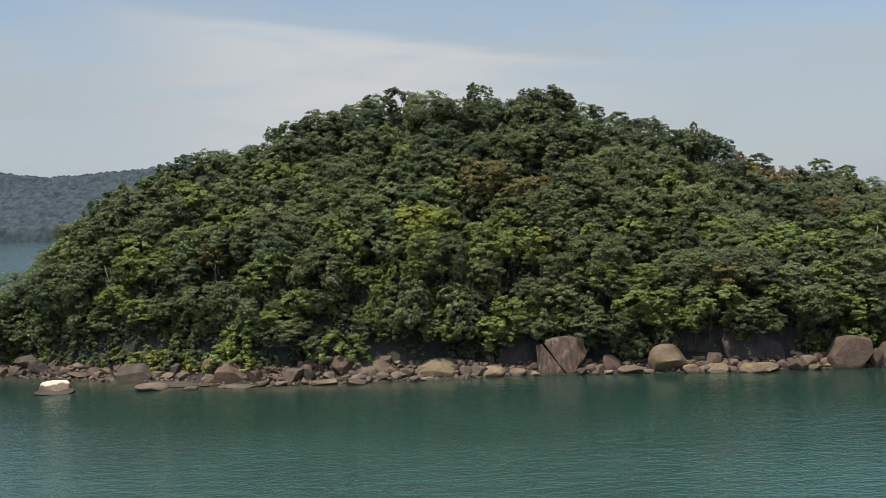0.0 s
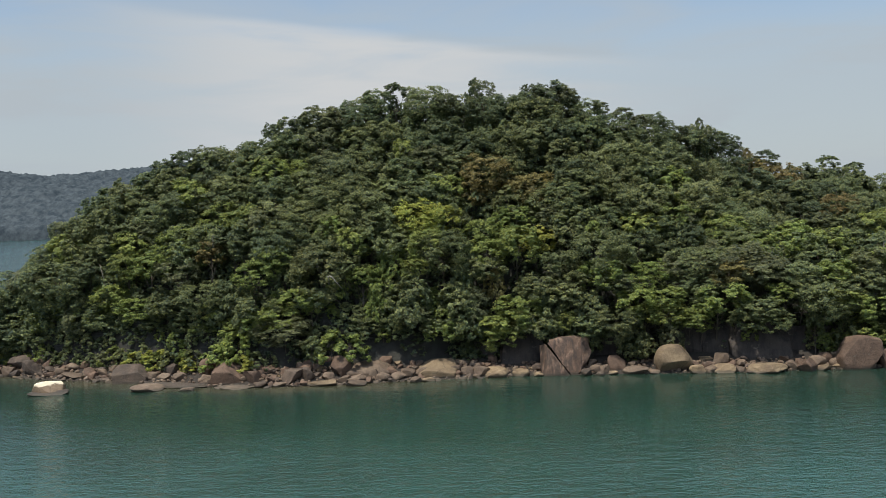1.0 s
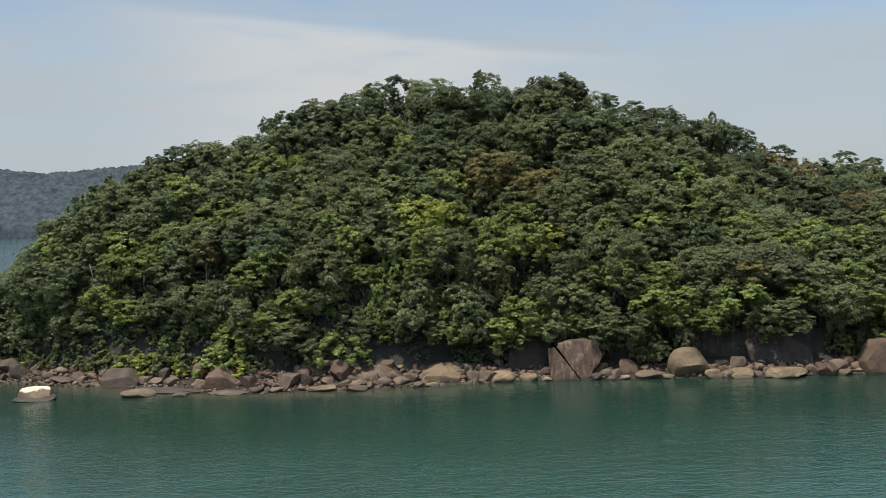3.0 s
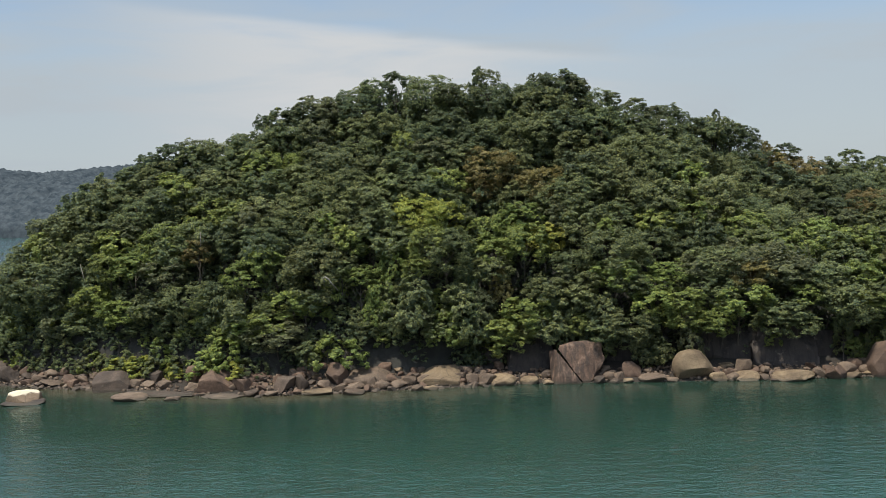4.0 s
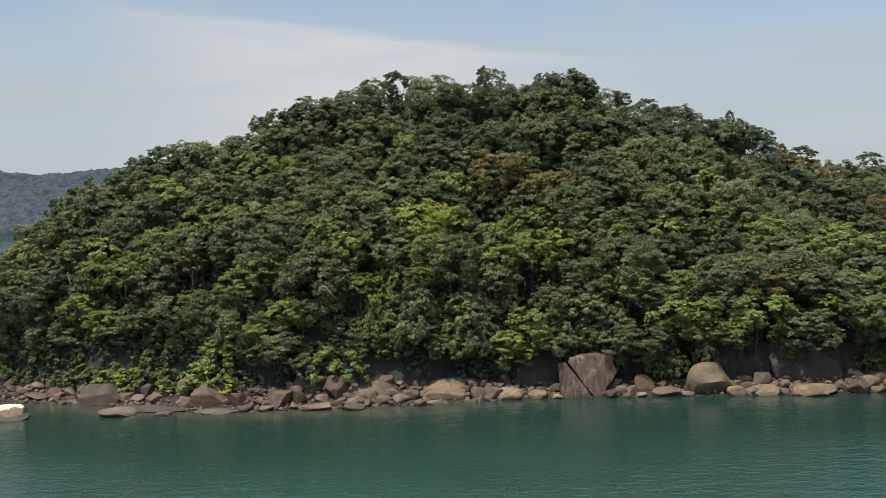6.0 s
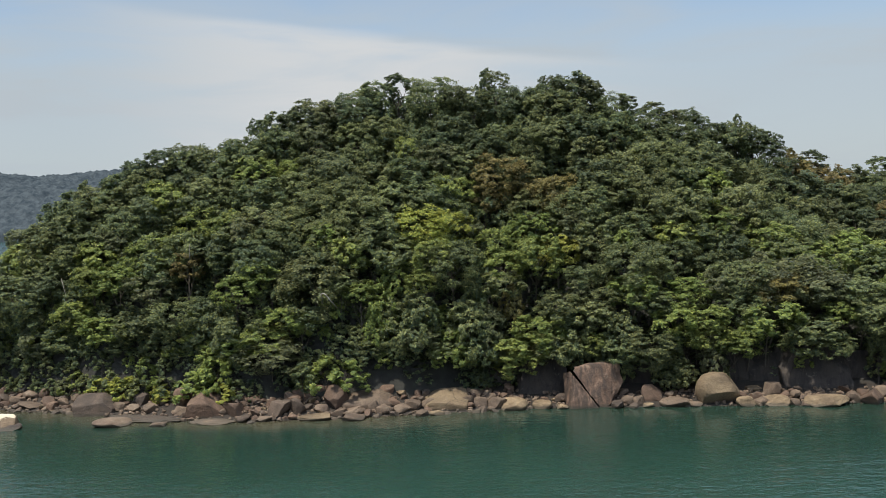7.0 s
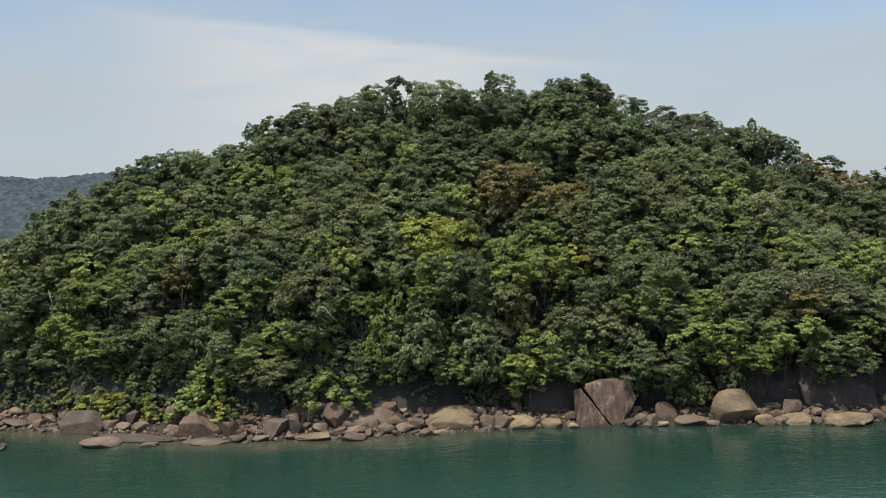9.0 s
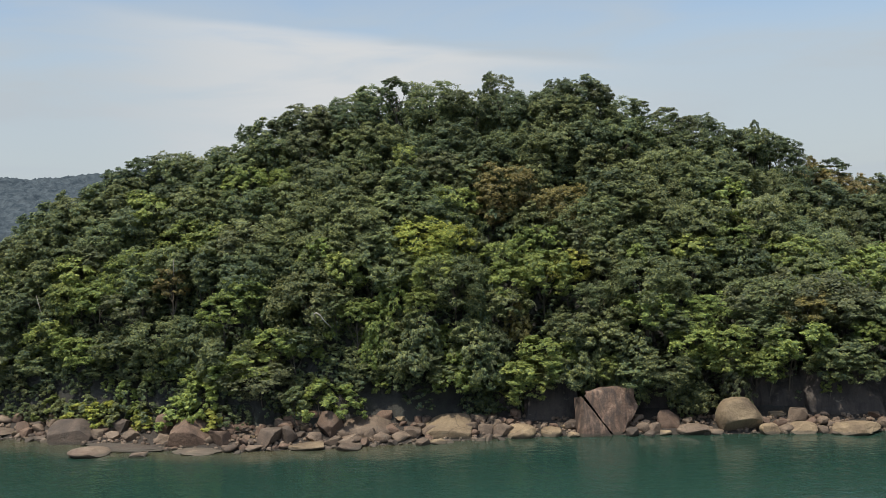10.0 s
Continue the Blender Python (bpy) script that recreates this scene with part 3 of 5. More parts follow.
plant("dome", -34.6, 143.8, 30.4, 5.2, "mid")
plant("dome", -31.8, 143.6, 31.0, 4.8, "mid")
plant("dome", -28.0, 142.8, 31.9, 4.5, "mid")
plant("dome", -30.1, 142.4, 30.4, 4.3, "olive")
plant("open", -25.5, 145.0, 34.4, 4.4, "dark")
plant("open", -22.7, 144.8, 35.2, 6.8, "mid")
plant("dome", -18.6, 145.6, 36.8, 4.4, "grey")
plant("dome", -20.4, 145.0, 35.6, 3.9, "dark")
plant("dome", -16.3, 145.8, 36.1, 3.5, "grey")
plant("dome", -13.2, 145.8, 37.3, 5.3, "dark")
plant("dome", -10.4, 146.2, 38.8, 4.4, "mid")
plant("dome", -12.4, 146.1, 37.9, 3.5, "olive")
plant("umbrella", -7.8, 145.8, 39.6, 3.7, "dark")
plant("dome", -3.5, 146.4, 39.1, 5.7, "olive")
plant("dome", -0.8, 145.2, 37.9, 3.5, "grey")
plant("dome", 1.9, 145.0, 37.4, 3.9, "mid")
plant("tall", 3.6, 146.6, 40.1, 2.1, "dark")
plant("dome", 5.0, 146.7, 39.8, 3.2, "olive")
plant("dome", 5.5, 145.8, 37.5, 5.3, "dark")
plant("dome", 8.2, 145.8, 37.4, 3.1, "dark")
plant("dome", 10.8, 146.0, 37.6, 3.5, "mid")
plant("dome", 12.3, 146.9, 39.0, 3.4, "dark")
plant("dome", 14.6, 147.0, 39.2, 4.9, "dark")
plant("dome", 16.7, 147.2, 38.7, 3.7, "grey")
plant("dome", 12.2, 145.2, 36.7, 6.1, "olive")
plant("dome", 16.8, 145.8, 35.8, 4.4, "olive")
plant("dome", 20.1, 147.0, 36.5, 4.0, "mid")
plant("umbrella", 21.9, 145.4, 35.9, 2.6, "grey")
plant("umbrella", 25.0, 146.2, 35.1, 3.5, "grey")
plant("dome", 23.9, 146.8, 34.2, 5.3, "mid")
plant("umbrella", 27.5, 145.4, 33.8, 2.8, "grey")
plant("dome", 29.9, 148.5, 34.3, 3.6, "dark")
plant("dome", 27.8, 145.4, 32.0, 5.3, "mid")
plant("dome", 31.8, 148.7, 33.6, 2.9, "mid")
plant("dome", 33.4, 148.9, 32.7, 4.0, "dark")
plant("tall", 37.1, 149.2, 33.4, 1.3, "dark")
plant("dome", 36.5, 149.3, 32.4, 4.9, "olive")
plant("dome", 39.0, 149.6, 31.5, 3.6, "mid")
plant("dome", 40.2, 149.8, 31.3, 3.6, "dark")
plant("open", 41.7, 150.0, 30.6, 3.8, "dark")
plant("dome", 42.8, 150.1, 29.2, 2.5, "grey")
plant("tall", 43.8, 148.2, 28.6, 1.3, "rust")
plant("dome", 44.8, 150.0, 27.7, 4.1, "rust")
plant("umbrella", 46.9, 148.8, 28.3, 3.6, "dark")
plant("dome", 46.7, 149.2, 26.6, 3.6, "rust")
plant("dome", 48.8, 148.6, 26.2, 4.9, "rust")
plant("dome", 52.6, 151.4, 26.2, 3.7, "grey")
plant("dome", 54.9, 151.2, 25.3, 4.1, "mid")
plant("umbrella", 56.8, 151.4, 27.3, 3.5, "mid")
plant("dome", 56.7, 151.6, 25.6, 4.6, "mid")
plant("dome", 59.9, 152.7, 25.5, 4.1, "olive")
plant("umbrella", 61.4, 152.9, 26.2, 3.5, "dark")
plant("dome", 64.5, 153.9, 24.2, 5.6, "mid")
plant("dome", 67.3, 152.2, 22.9, 6.4, "olive")

# the crowns of the seaward slope
plant("dome", -36.3, 139.6, 26.6, 5.0, "lime")
plant("dome", -40.0, 141.0, 27.1, 5.0, "olive")
plant("dome", -43.2, 141.0, 25.3, 4.6, "olive")
plant("dome", -33.3, 141.2, 28.0, 5.0, "dark")
plant("dome", -31.3, 139.6, 26.8, 5.0, "olive")
plant("dome", -37.8, 138.2, 24.7, 4.5, "dark")
plant("dome", -33.7, 138.0, 25.0, 4.9, "mid")
plant("dome", -31.7, 136.2, 23.1, 4.8, "lime")
plant("dome", -46.0, 140.8, 24.7, 5.0, "mid")
plant("dome", -41.0, 138.8, 23.8, 5.4, "mid")
plant("dome", -48.8, 139.8, 22.7, 5.0, "mid")
plant("dome", -45.5, 138.4, 21.7, 4.9, "olive")
plant("dome", -51.9, 140.0, 20.4, 5.0, "olive")
plant("dome", -54.5, 140.6, 19.3, 5.0, "lime")
plant("dome", -42.0, 137.0, 20.9, 4.1, "grey")
plant("dome", -47.3, 137.4, 19.2, 4.1, "olive")
plant("dome", -43.9, 136.4, 19.5, 4.1, "lime")
plant("dome", -37.2, 134.2, 20.0, 5.2, "lime")
plant("dome", -35.8, 132.8, 18.3, 4.7, "mid")
plant("dome", -32.8, 133.6, 20.3, 4.4, "olive")
plant("open", -32.4, 131.8, 17.9, 3.5, "rust")
plant("dome", -29.5, 133.0, 19.5, 4.7, "dark")
plant("dome", -52.3, 138.8, 17.8, 5.0, "olive")
plant("dome", -50.2, 137.0, 16.0, 4.5, "dark")
plant("dome", -44.4, 135.0, 17.0, 4.4, "lime")
plant("dome", -41.0, 133.4, 16.6, 4.8, "lime")
plant("dome", -36.6, 131.6, 15.9, 4.7, "grey")
plant("dome", -55.3, 138.6, 16.1, 8.7, "mid")
plant("dome", -58.5, 139.6, 13.2, 4.2, "olive")
plant("dome", -63.5, 142.2, 12.0, 5.1, "mid")
plant("vine", -52.6, 137.0, 12.8, 3.4, "grey")
plant("dome", -46.8, 135.2, 12.4, 4.0, "lime")
plant("vine", -51.9, 136.8, 10.6, 4.9, "grey")
plant("vine", -48.6, 135.8, 9.5, 4.1, "mid")
plant("dome", -42.3, 133.2, 10.7, 6.3, "lime")
plant("dome", -38.3, 131.2, 11.4, 4.7, "mid")
plant("dome", -36.6, 130.8, 10.7, 3.5, "dark")
plant("dome", -33.2, 129.8, 12.8, 5.4, "olive")
plant("vine", -29.9, 129.0, 12.8, 3.8, "dark")
plant("vine", -58.2, 139.4, 8.3, 3.8, "lime")
plant("vine", -53.3, 137.2, 7.3, 4.9, "olive")
plant("vine", -46.7, 135.2, 8.5, 4.0, "mid")
plant("vine", -44.8, 134.4, 6.7, 4.0, "lime")
plant("vine", -40.3, 132.2, 8.2, 3.9, "mid")
plant("dome", -36.8, 130.8, 7.6, 3.9, "grey")
plant("dome", -33.8, 130.0, 7.3, 2.9, "lime")
plant("vine", -59.0, 139.8, 4.9, 5.0, "mid")
plant("vine", -63.2, 141.8, 5.9, 5.1, "olive")
plant("dome", -64.0, 142.0, 8.2, 5.1, "dark")
plant("vine", -53.9, 137.4, 5.1, 4.9, "dark")
plant("vine", -46.4, 135.0, 4.9, 4.0, "lime")
plant("vine", -41.7, 132.8, 5.7, 4.8, "dark")
plant("vine", -38.4, 131.2, 6.2, 3.1, "olive")
plant("dome", -34.6, 130.2, 5.2, 5.0, "olive")
plant("vine", -29.3, 128.8, 8.0, 3.8, "lime")
plant("dome", -27.1, 141.0, 30.8, 5.0, "mid")
plant("dome", -25.3, 139.0, 29.1, 4.5, "lime")
plant("dome", -21.0, 139.4, 28.8, 3.1, "lime")
plant("dome", -22.9, 143.0, 33.0, 5.1, "mid")
plant("dome", -18.3, 142.4, 33.2, 4.2, "grey")
plant("dome", -17.2, 138.8, 29.6, 4.9, "mid")
plant("dome", -13.4, 143.0, 33.5, 3.8, "olive")
plant("dome", -10.0, 142.6, 34.1, 4.2, "olive")
plant("dome", -12.1, 140.0, 30.6, 4.6, "olive")
plant("dome", -14.8, 137.2, 28.7, 5.7, "mid")
plant("open", -6.5, 139.4, 31.1, 4.0, "lime")
plant("dome", -10.5, 137.2, 27.8, 4.9, "olive")
plant("dome", -6.1, 137.0, 28.4, 4.9, "mid")
plant("dome", -3.2, 140.4, 32.2, 5.0, "dark")
plant("dome", -2.9, 138.6, 29.9, 4.1, "grey")
plant("dome", -29.3, 140.2, 28.6, 5.0, "mid")
plant("dome", -29.8, 139.0, 26.7, 5.8, "olive")
plant("dome", -24.2, 136.4, 26.4, 4.8, "mid")
plant("dome", -19.3, 137.6, 27.1, 5.7, "olive")
plant("dome", -13.9, 134.6, 26.1, 5.6, "olive")
plant("dome", -8.3, 135.4, 25.9, 4.8, "olive")
plant("dome", -4.3, 135.6, 26.5, 4.8, "mid")
plant("dome", -29.5, 137.4, 24.8, 4.9, "mid")
plant("dome", -25.2, 136.0, 25.4, 3.6, "mid")
plant("dome", -16.4, 134.4, 24.9, 5.6, "olive")
plant("dome", -12.1, 133.2, 24.2, 5.5, "olive")
plant("dome", -6.2, 134.6, 24.7, 4.0, "olive")
plant("dome", -3.2, 134.6, 24.7, 4.0, "dark")
plant("dome", -4.7, 133.0, 22.7, 5.9, "yellow")
plant("dome", -2.1, 133.2, 22.0, 4.7, "yellow")
plant("dome", -22.7, 133.6, 23.3, 5.9, "olive")
plant("dome", -28.5, 135.4, 23.0, 4.8, "lime")
plant("dome", -24.9, 133.4, 22.1, 4.7, "grey")
plant("dome", -19.7, 134.0, 22.3, 6.3, "olive")
plant("dome", -14.8, 131.6, 21.5, 5.4, "olive")
plant("dome", -11.0, 131.4, 21.4, 3.9, "mid")
plant("dome", -8.6, 132.2, 22.0, 4.7, "olive")
plant("dome", -26.7, 133.4, 21.1, 4.7, "mid")
plant("dome", -21.6, 132.2, 20.6, 5.5, "mid")
plant("dome", -16.0, 131.6, 21.0, 3.9, "lime")
plant("dome", -13.0, 130.2, 19.2, 4.2, "lime")
plant("dome", -24.2, 131.0, 19.4, 5.4, "dark")
plant("dome", -17.9, 130.6, 18.6, 4.6, "mid")
plant("dome", -7.5, 130.4, 18.9, 4.6, "mid")
plant("dome", -3.7, 130.8, 18.8, 4.2, "lime", 2.4)
plant("vine", -7.9, 130.0, 17.4, 3.5, "lime")
plant("dome", -10.3, 130.4, 19.5, 4.6, "olive")
plant("dome", -27.9, 132.0, 18.8, 3.9, "mid")
plant("dome", -17.0, 129.2, 17.3, 7.3, "olive")
plant("dome", -20.3, 129.6, 15.5, 3.8, "olive")
plant("dome", -23.6, 129.4, 17.3, 3.8, "lime")
plant("dome", -25.9, 128.6, 15.4, 4.6, "lime")
plant("vine", -21.9, 129.2, 15.2, 3.4, "mid")
plant("dome", -14.0, 128.2, 15.4, 3.4, "olive")
plant("dome", -11.9, 127.8, 14.3, 3.2, "lime")
plant("vine", -9.6, 128.0, 13.9, 3.8, "lime")
plant("dome", -5.1, 128.8, 15.3, 3.1, "lime", 2.4)
plant("vine", -8.2, 128.0, 12.2, 4.5, "olive")
plant("vine", -5.2, 128.4, 13.4, 3.7, "mid", 2.4)
plant("vine", -27.3, 128.2, 12.1, 4.6, "mid")
plant("dome", -20.8, 127.8, 11.7, 4.4, "lime")
plant("dome", -25.2, 127.6, 10.7, 4.5, "olive")
plant("dome", -18.4, 127.6, 11.8, 3.8, "dark")
plant("dome", -22.5, 127.0, 9.7, 4.5, "lime")
plant("dome", -25.7, 127.8, 8.7, 4.5, "lime")
plant("dome", -22.0, 127.0, 8.1, 6.4, "grey")
plant("dome", -28.3, 128.4, 7.3, 4.6, "lime")
plant("dome", -25.4, 127.6, 6.1, 4.5, "lime")
plant("vine", -10.5, 127.8, 11.6, 3.4, "lime")
plant("vine", -10.8, 127.8, 8.5, 3.8, "mid")
plant("vine", -12.5, 127.8, 9.3, 2.6, "mid")
plant("vine", -8.5, 128.0, 7.8, 3.4, "olive")
plant("dome", -5.3, 128.4, 8.9, 4.1, "grey", 2.4)
plant("dome", -7.7, 128.2, 5.7, 4.6, "lime")
plant("vine", -3.0, 128.6, 7.5, 4.1, "olive", 2.4)
plant("vine", -5.9, 128.4, 11.5, 3.7, "mid", 2.4)
plant("dome", -0.9, 142.2, 34.1, 4.6, "dark")
plant("dome", 5.0, 141.4, 32.4, 4.2, "mid")
plant("dome", 2.7, 140.4, 31.6, 4.1, "dark")
plant("dome", 9.2, 142.2, 32.7, 5.9, "olive")
plant("dome", 12.0, 142.6, 33.4, 5.0, "olive")
plant("dome", 15.4, 141.2, 30.6, 4.2, "olive")
plant("dome", 15.0, 143.4, 33.4, 5.1, "dark")
plant("dome", 19.7, 144.4, 33.7, 5.1, "mid")
plant("dome", 1.2, 139.2, 29.8, 4.9, "mid")
plant("dome", 4.2, 138.2, 28.4, 6.5, "rust")
plant("dome", 0.4, 138.0, 27.9, 4.1, "mid")
plant("dome", 7.0, 139.0, 28.5, 4.9, "olive")
plant("dome", 20.0, 140.4, 28.9, 6.6, "olive")
plant("dome", 24.4, 141.6, 29.9, 5.8, "olive")
plant("dome", 24.3, 145.2, 32.7, 5.1, "mid")
plant("dome", 16.5, 138.8, 27.8, 4.9, "dark")
plant("dome", 17.7, 137.4, 25.9, 4.9, "olive")
plant("dome", 22.2, 138.4, 26.1, 5.7, "olive")
plant("dome", -1.5, 136.2, 26.1, 4.8, "lime")
plant("dome", 11.2, 137.4, 25.8, 5.8, "rust")
plant("dome", 15.3, 136.0, 24.5, 4.8, "mid")
plant("open", 2.6, 136.6, 25.0, 4.2, "rust")
plant("dome", 7.8, 136.0, 24.0, 4.0, "olive")
plant("dome", 13.8, 135.8, 24.1, 5.6, "olive")
plant("dome", 16.8, 135.8, 24.1, 4.0, "olive")
plant("dome", 23.3, 136.6, 23.5, 5.6, "olive")
plant("dome", -0.9, 134.4, 22.9, 4.0, "mid")
plant("dome", 8.1, 134.4, 21.5, 4.4, "lime")
plant("dome", 12.2, 134.4, 21.3, 3.6, "grey")
plant("dome", 16.3, 133.6, 20.9, 4.7, "olive")
plant("dome", 19.9, 134.0, 20.9, 4.3, "mid")
plant("dome", 15.1, 132.8, 19.1, 3.9, "olive")
plant("dome", 18.2, 132.6, 19.0, 3.3, "lime")
plant("dome", 1.2, 134.0, 20.6, 2.8, "grey")
plant("dome", 6.1, 134.0, 20.1, 3.3, "lime")
plant("dome", 3.7, 133.8, 19.6, 4.3, "lime")
plant("dome", 8.3, 132.8, 18.7, 5.0, "lime", 2.4)
plant("dome", 11.1, 132.8, 18.6, 3.9, "yellow")
plant("dome", -1.4, 131.2, 18.4, 5.7, "olive", 2.4)
plant("dome", 4.2, 132.6, 17.5, 4.2, "lime", 2.4)
plant("dome", 18.7, 131.6, 17.7, 6.8, "olive", 2.4)
plant("vine", 15.0, 132.6, 17.5, 3.5, "grey")
plant("dome", 21.5, 131.2, 15.9, 3.6, "olive", 2.4)
plant("vine", 1.7, 132.2, 16.4, 3.8, "mid", 2.4)
plant("dome", 4.1, 131.4, 14.8, 4.0, "olive", 2.4)
plant("vine", 0.9, 130.6, 13.9, 3.4, "mid", 2.4)
plant("vine", 5.1, 131.2, 13.2, 2.9, "rust", 2.4)
plant("dome", 13.1, 131.2, 15.2, 3.4, "mid", 2.4)
plant("vine", 12.7, 130.8, 13.5, 4.5, "grey", 2.4)
plant("dome", 19.0, 130.2, 14.2, 4.7, "lime", 2.4)
plant("dome", 20.7, 129.6, 12.5, 3.7, "mid", 2.4)
plant("dome", 10.6, 130.2, 12.4, 4.7, "olive", 2.4)
plant("dome", 13.9, 129.8, 11.5, 4.5, "olive", 2.4)
plant("dome", 15.4, 130.0, 12.7, 2.7, "olive", 2.4)
plant("vine", -0.2, 129.2, 11.8, 4.3, "olive", 2.4)
plant("vine", 1.7, 129.2, 9.6, 3.7, "mid", 2.4)
plant("vine", -1.7, 128.8, 8.7, 3.9, "lime", 2.4)
plant("vine", 2.9, 130.2, 11.0, 3.8, "grey", 2.4)
plant("dome", 8.2, 129.6, 10.0, 5.0, "lime", 2.4)
plant("vine", 10.9, 130.0, 10.6, 4.5, "mid", 2.4)
plant("vine", 14.5, 129.8, 10.7, 3.8, "olive", 2.4)
plant("vine", 17.3, 129.4, 10.1, 4.5, "mid", 2.4)
plant("dome", 7.1, 129.6, 8.1, 4.5, "lime", 2.4)
plant("dome", 9.7, 129.4, 7.7, 4.5, "olive", 2.4)
plant("dome", 4.7, 129.4, 7.5, 3.5, "lime", 2.4)
plant("dome", 11.5, 129.2, 7.6, 3.4, "olive", 2.4)
plant("dome", 14.0, 129.0, 7.9, 3.1, "lime", 2.4)
plant("dome", 5.6, 129.6, 5.9, 3.9, "lime", 2.4)
plant("dome", 16.6, 128.8, 7.2, 3.9, "mid", 2.4)
plant("dome", 20.3, 128.6, 8.1, 4.5, "olive", 2.4)
plant("dome", 19.7, 128.6, 6.4, 3.7, "grey", 2.4)
plant("dome", 25.6, 140.6, 28.3, 5.0, "olive")
plant("dome", 29.9, 142.8, 29.5, 5.1, "mid")
plant("dome", 34.2, 147.8, 31.5, 5.2, "mid")
plant("dome", 31.7, 141.4, 27.8, 5.0, "olive")
plant("dome", 36.9, 143.8, 27.0, 3.6, "olive")
plant("dome", 39.1, 143.6, 25.8, 4.2, "mid")
plant("dome", 40.7, 146.4, 27.8, 4.3, "dark")
plant("dome", 30.2, 139.6, 25.9, 4.9, "lime")
plant("dome", 27.7, 140.2, 27.1, 5.0, "mid")
plant("dome", 27.7, 137.0, 23.7, 4.8, "olive")
plant("dome", 34.1, 138.0, 24.1, 6.3, "olive")
plant("dome", 43.3, 145.0, 25.4, 5.1, "dark")
plant("dome", 47.5, 146.2, 24.5, 5.2, "dark")
plant("dome", 49.9, 144.4, 23.5, 3.6, "olive")
plant("dome", 42.9, 140.4, 22.2, 4.1, "olive")
plant("dome", 46.4, 142.0, 21.8, 3.0, "grey")
plant("dome", 52.0, 143.8, 23.5, 4.2, "dark")
plant("dome", 53.9, 140.0, 21.5, 4.1, "rust")
plant("dome", 61.2, 152.9, 24.1, 4.5, "olive")
plant("dome", 57.1, 148.8, 24.3, 5.3, "mid")
plant("dome", 26.2, 135.4, 22.0, 4.8, "olive")
plant("dome", 30.1, 135.4, 21.1, 4.4, "lime")
plant("dome", 32.8, 136.0, 21.4, 4.8, "olive")
plant("dome", 37.4, 135.8, 21.3, 4.4, "mid")
plant("dome", 49.3, 140.8, 20.9, 4.2, "dark")
plant("dome", 55.6, 138.8, 20.7, 4.1, "olive")
plant("dome", 25.2, 134.2, 20.1, 4.0, "lime")
plant("dome", 27.5, 133.6, 19.4, 3.6, "mid")
plant("dome", 31.7, 134.6, 19.7, 3.3, "grey")
plant("dome", 39.9, 135.0, 19.9, 5.6, "olive")
plant("dome", 44.0, 136.4, 19.3, 4.0, "olive")
plant("dome", 36.0, 133.8, 19.2, 4.7, "lime")
plant("dome", 50.2, 137.6, 19.1, 3.7, "grey")
plant("dome", 45.6, 135.0, 18.2, 4.0, "lime")
plant("dome", 53.6, 137.0, 19.0, 4.8, "mid")
plant("dome", 37.3, 132.4, 17.9, 5.5, "olive")
plant("dome", 39.8, 132.2, 17.3, 4.7, "lime")
plant("dome", 24.5, 132.8, 18.1, 4.7, "mid")
plant("dome", 31.9, 133.0, 17.9, 3.3, "dark")
plant("dome", 43.4, 132.8, 16.9, 4.7, "lime")
plant("dome", 46.7, 133.2, 16.7, 4.7, "mid")
plant("dome", 50.2, 133.8, 17.0, 4.7, "lime")
plant("dome", 52.9, 134.4, 16.9, 4.0, "olive")
plant("dome", 28.1, 131.6, 16.4, 3.6, "mid")
plant("dome", 25.4, 130.0, 13.9, 3.8, "lime", 2.4)
plant("dome", 30.8, 130.2, 15.2, 5.3, "olive", 2.4)
plant("dome", 36.7, 130.6, 16.1, 9.2, "grey")
plant("dome", 28.7, 130.0, 14.4, 4.1, "grey", 2.4)
plant("dome", 34.7, 129.4, 13.9, 4.5, "rust", 2.4)
plant("dome", 39.3, 129.6, 14.1, 5.2, "grey", 2.4)
plant("dome", 42.5, 129.2, 13.4, 5.2, "olive", 2.4)
plant("dome", 47.4, 130.8, 14.4, 4.6, "mid")
plant("dome", 48.6, 129.4, 13.2, 4.1, "lime", 2.4)
plant("dome", 23.5, 129.4, 12.6, 3.7, "lime", 2.4)
plant("dome", 22.9, 128.2, 10.4, 3.7, "lime", 2.4)
plant("dome", 29.7, 128.8, 12.1, 4.1, "mid", 2.4)
plant("dome", 31.0, 128.2, 11.1, 3.7, "olive", 2.4)
plant("dome", 26.5, 128.0, 10.6, 3.7, "lime", 2.4)
plant("dome", 24.2, 128.2, 8.5, 3.1, "lime", 2.4)
plant("dome", 27.1, 128.0, 8.6, 4.1, "lime", 2.4)
plant("dome", 29.7, 127.8, 7.7, 3.8, "lime", 2.4)
plant("dome", 33.3, 127.4, 10.8, 4.6, "lime", 2.4)
plant("dome", 31.3, 127.6, 9.2, 3.4, "lime", 2.4)
plant("vine", 27.4, 128.0, 7.3, 3.4, "grey", 2.4)
plant("dome", 38.1, 127.2, 9.3, 4.4, "mid", 2.4)
plant("dome", 40.0, 127.2, 7.3, 3.7, "olive", 2.4)
plant("dome", 36.8, 127.2, 7.7, 3.7, "mid", 2.4)
plant("dome", 41.4, 128.0, 10.8, 3.4, "lime", 2.4)
plant("dome", 44.2, 128.4, 12.0, 4.4, "olive", 2.4)
plant("dome", 46.1, 127.2, 10.7, 5.9, "olive", 2.4)
plant("dome", 49.0, 127.2, 10.0, 3.7, "lime", 2.4)
plant("vine", 45.0, 127.2, 8.1, 2.3, "mid", 2.4)
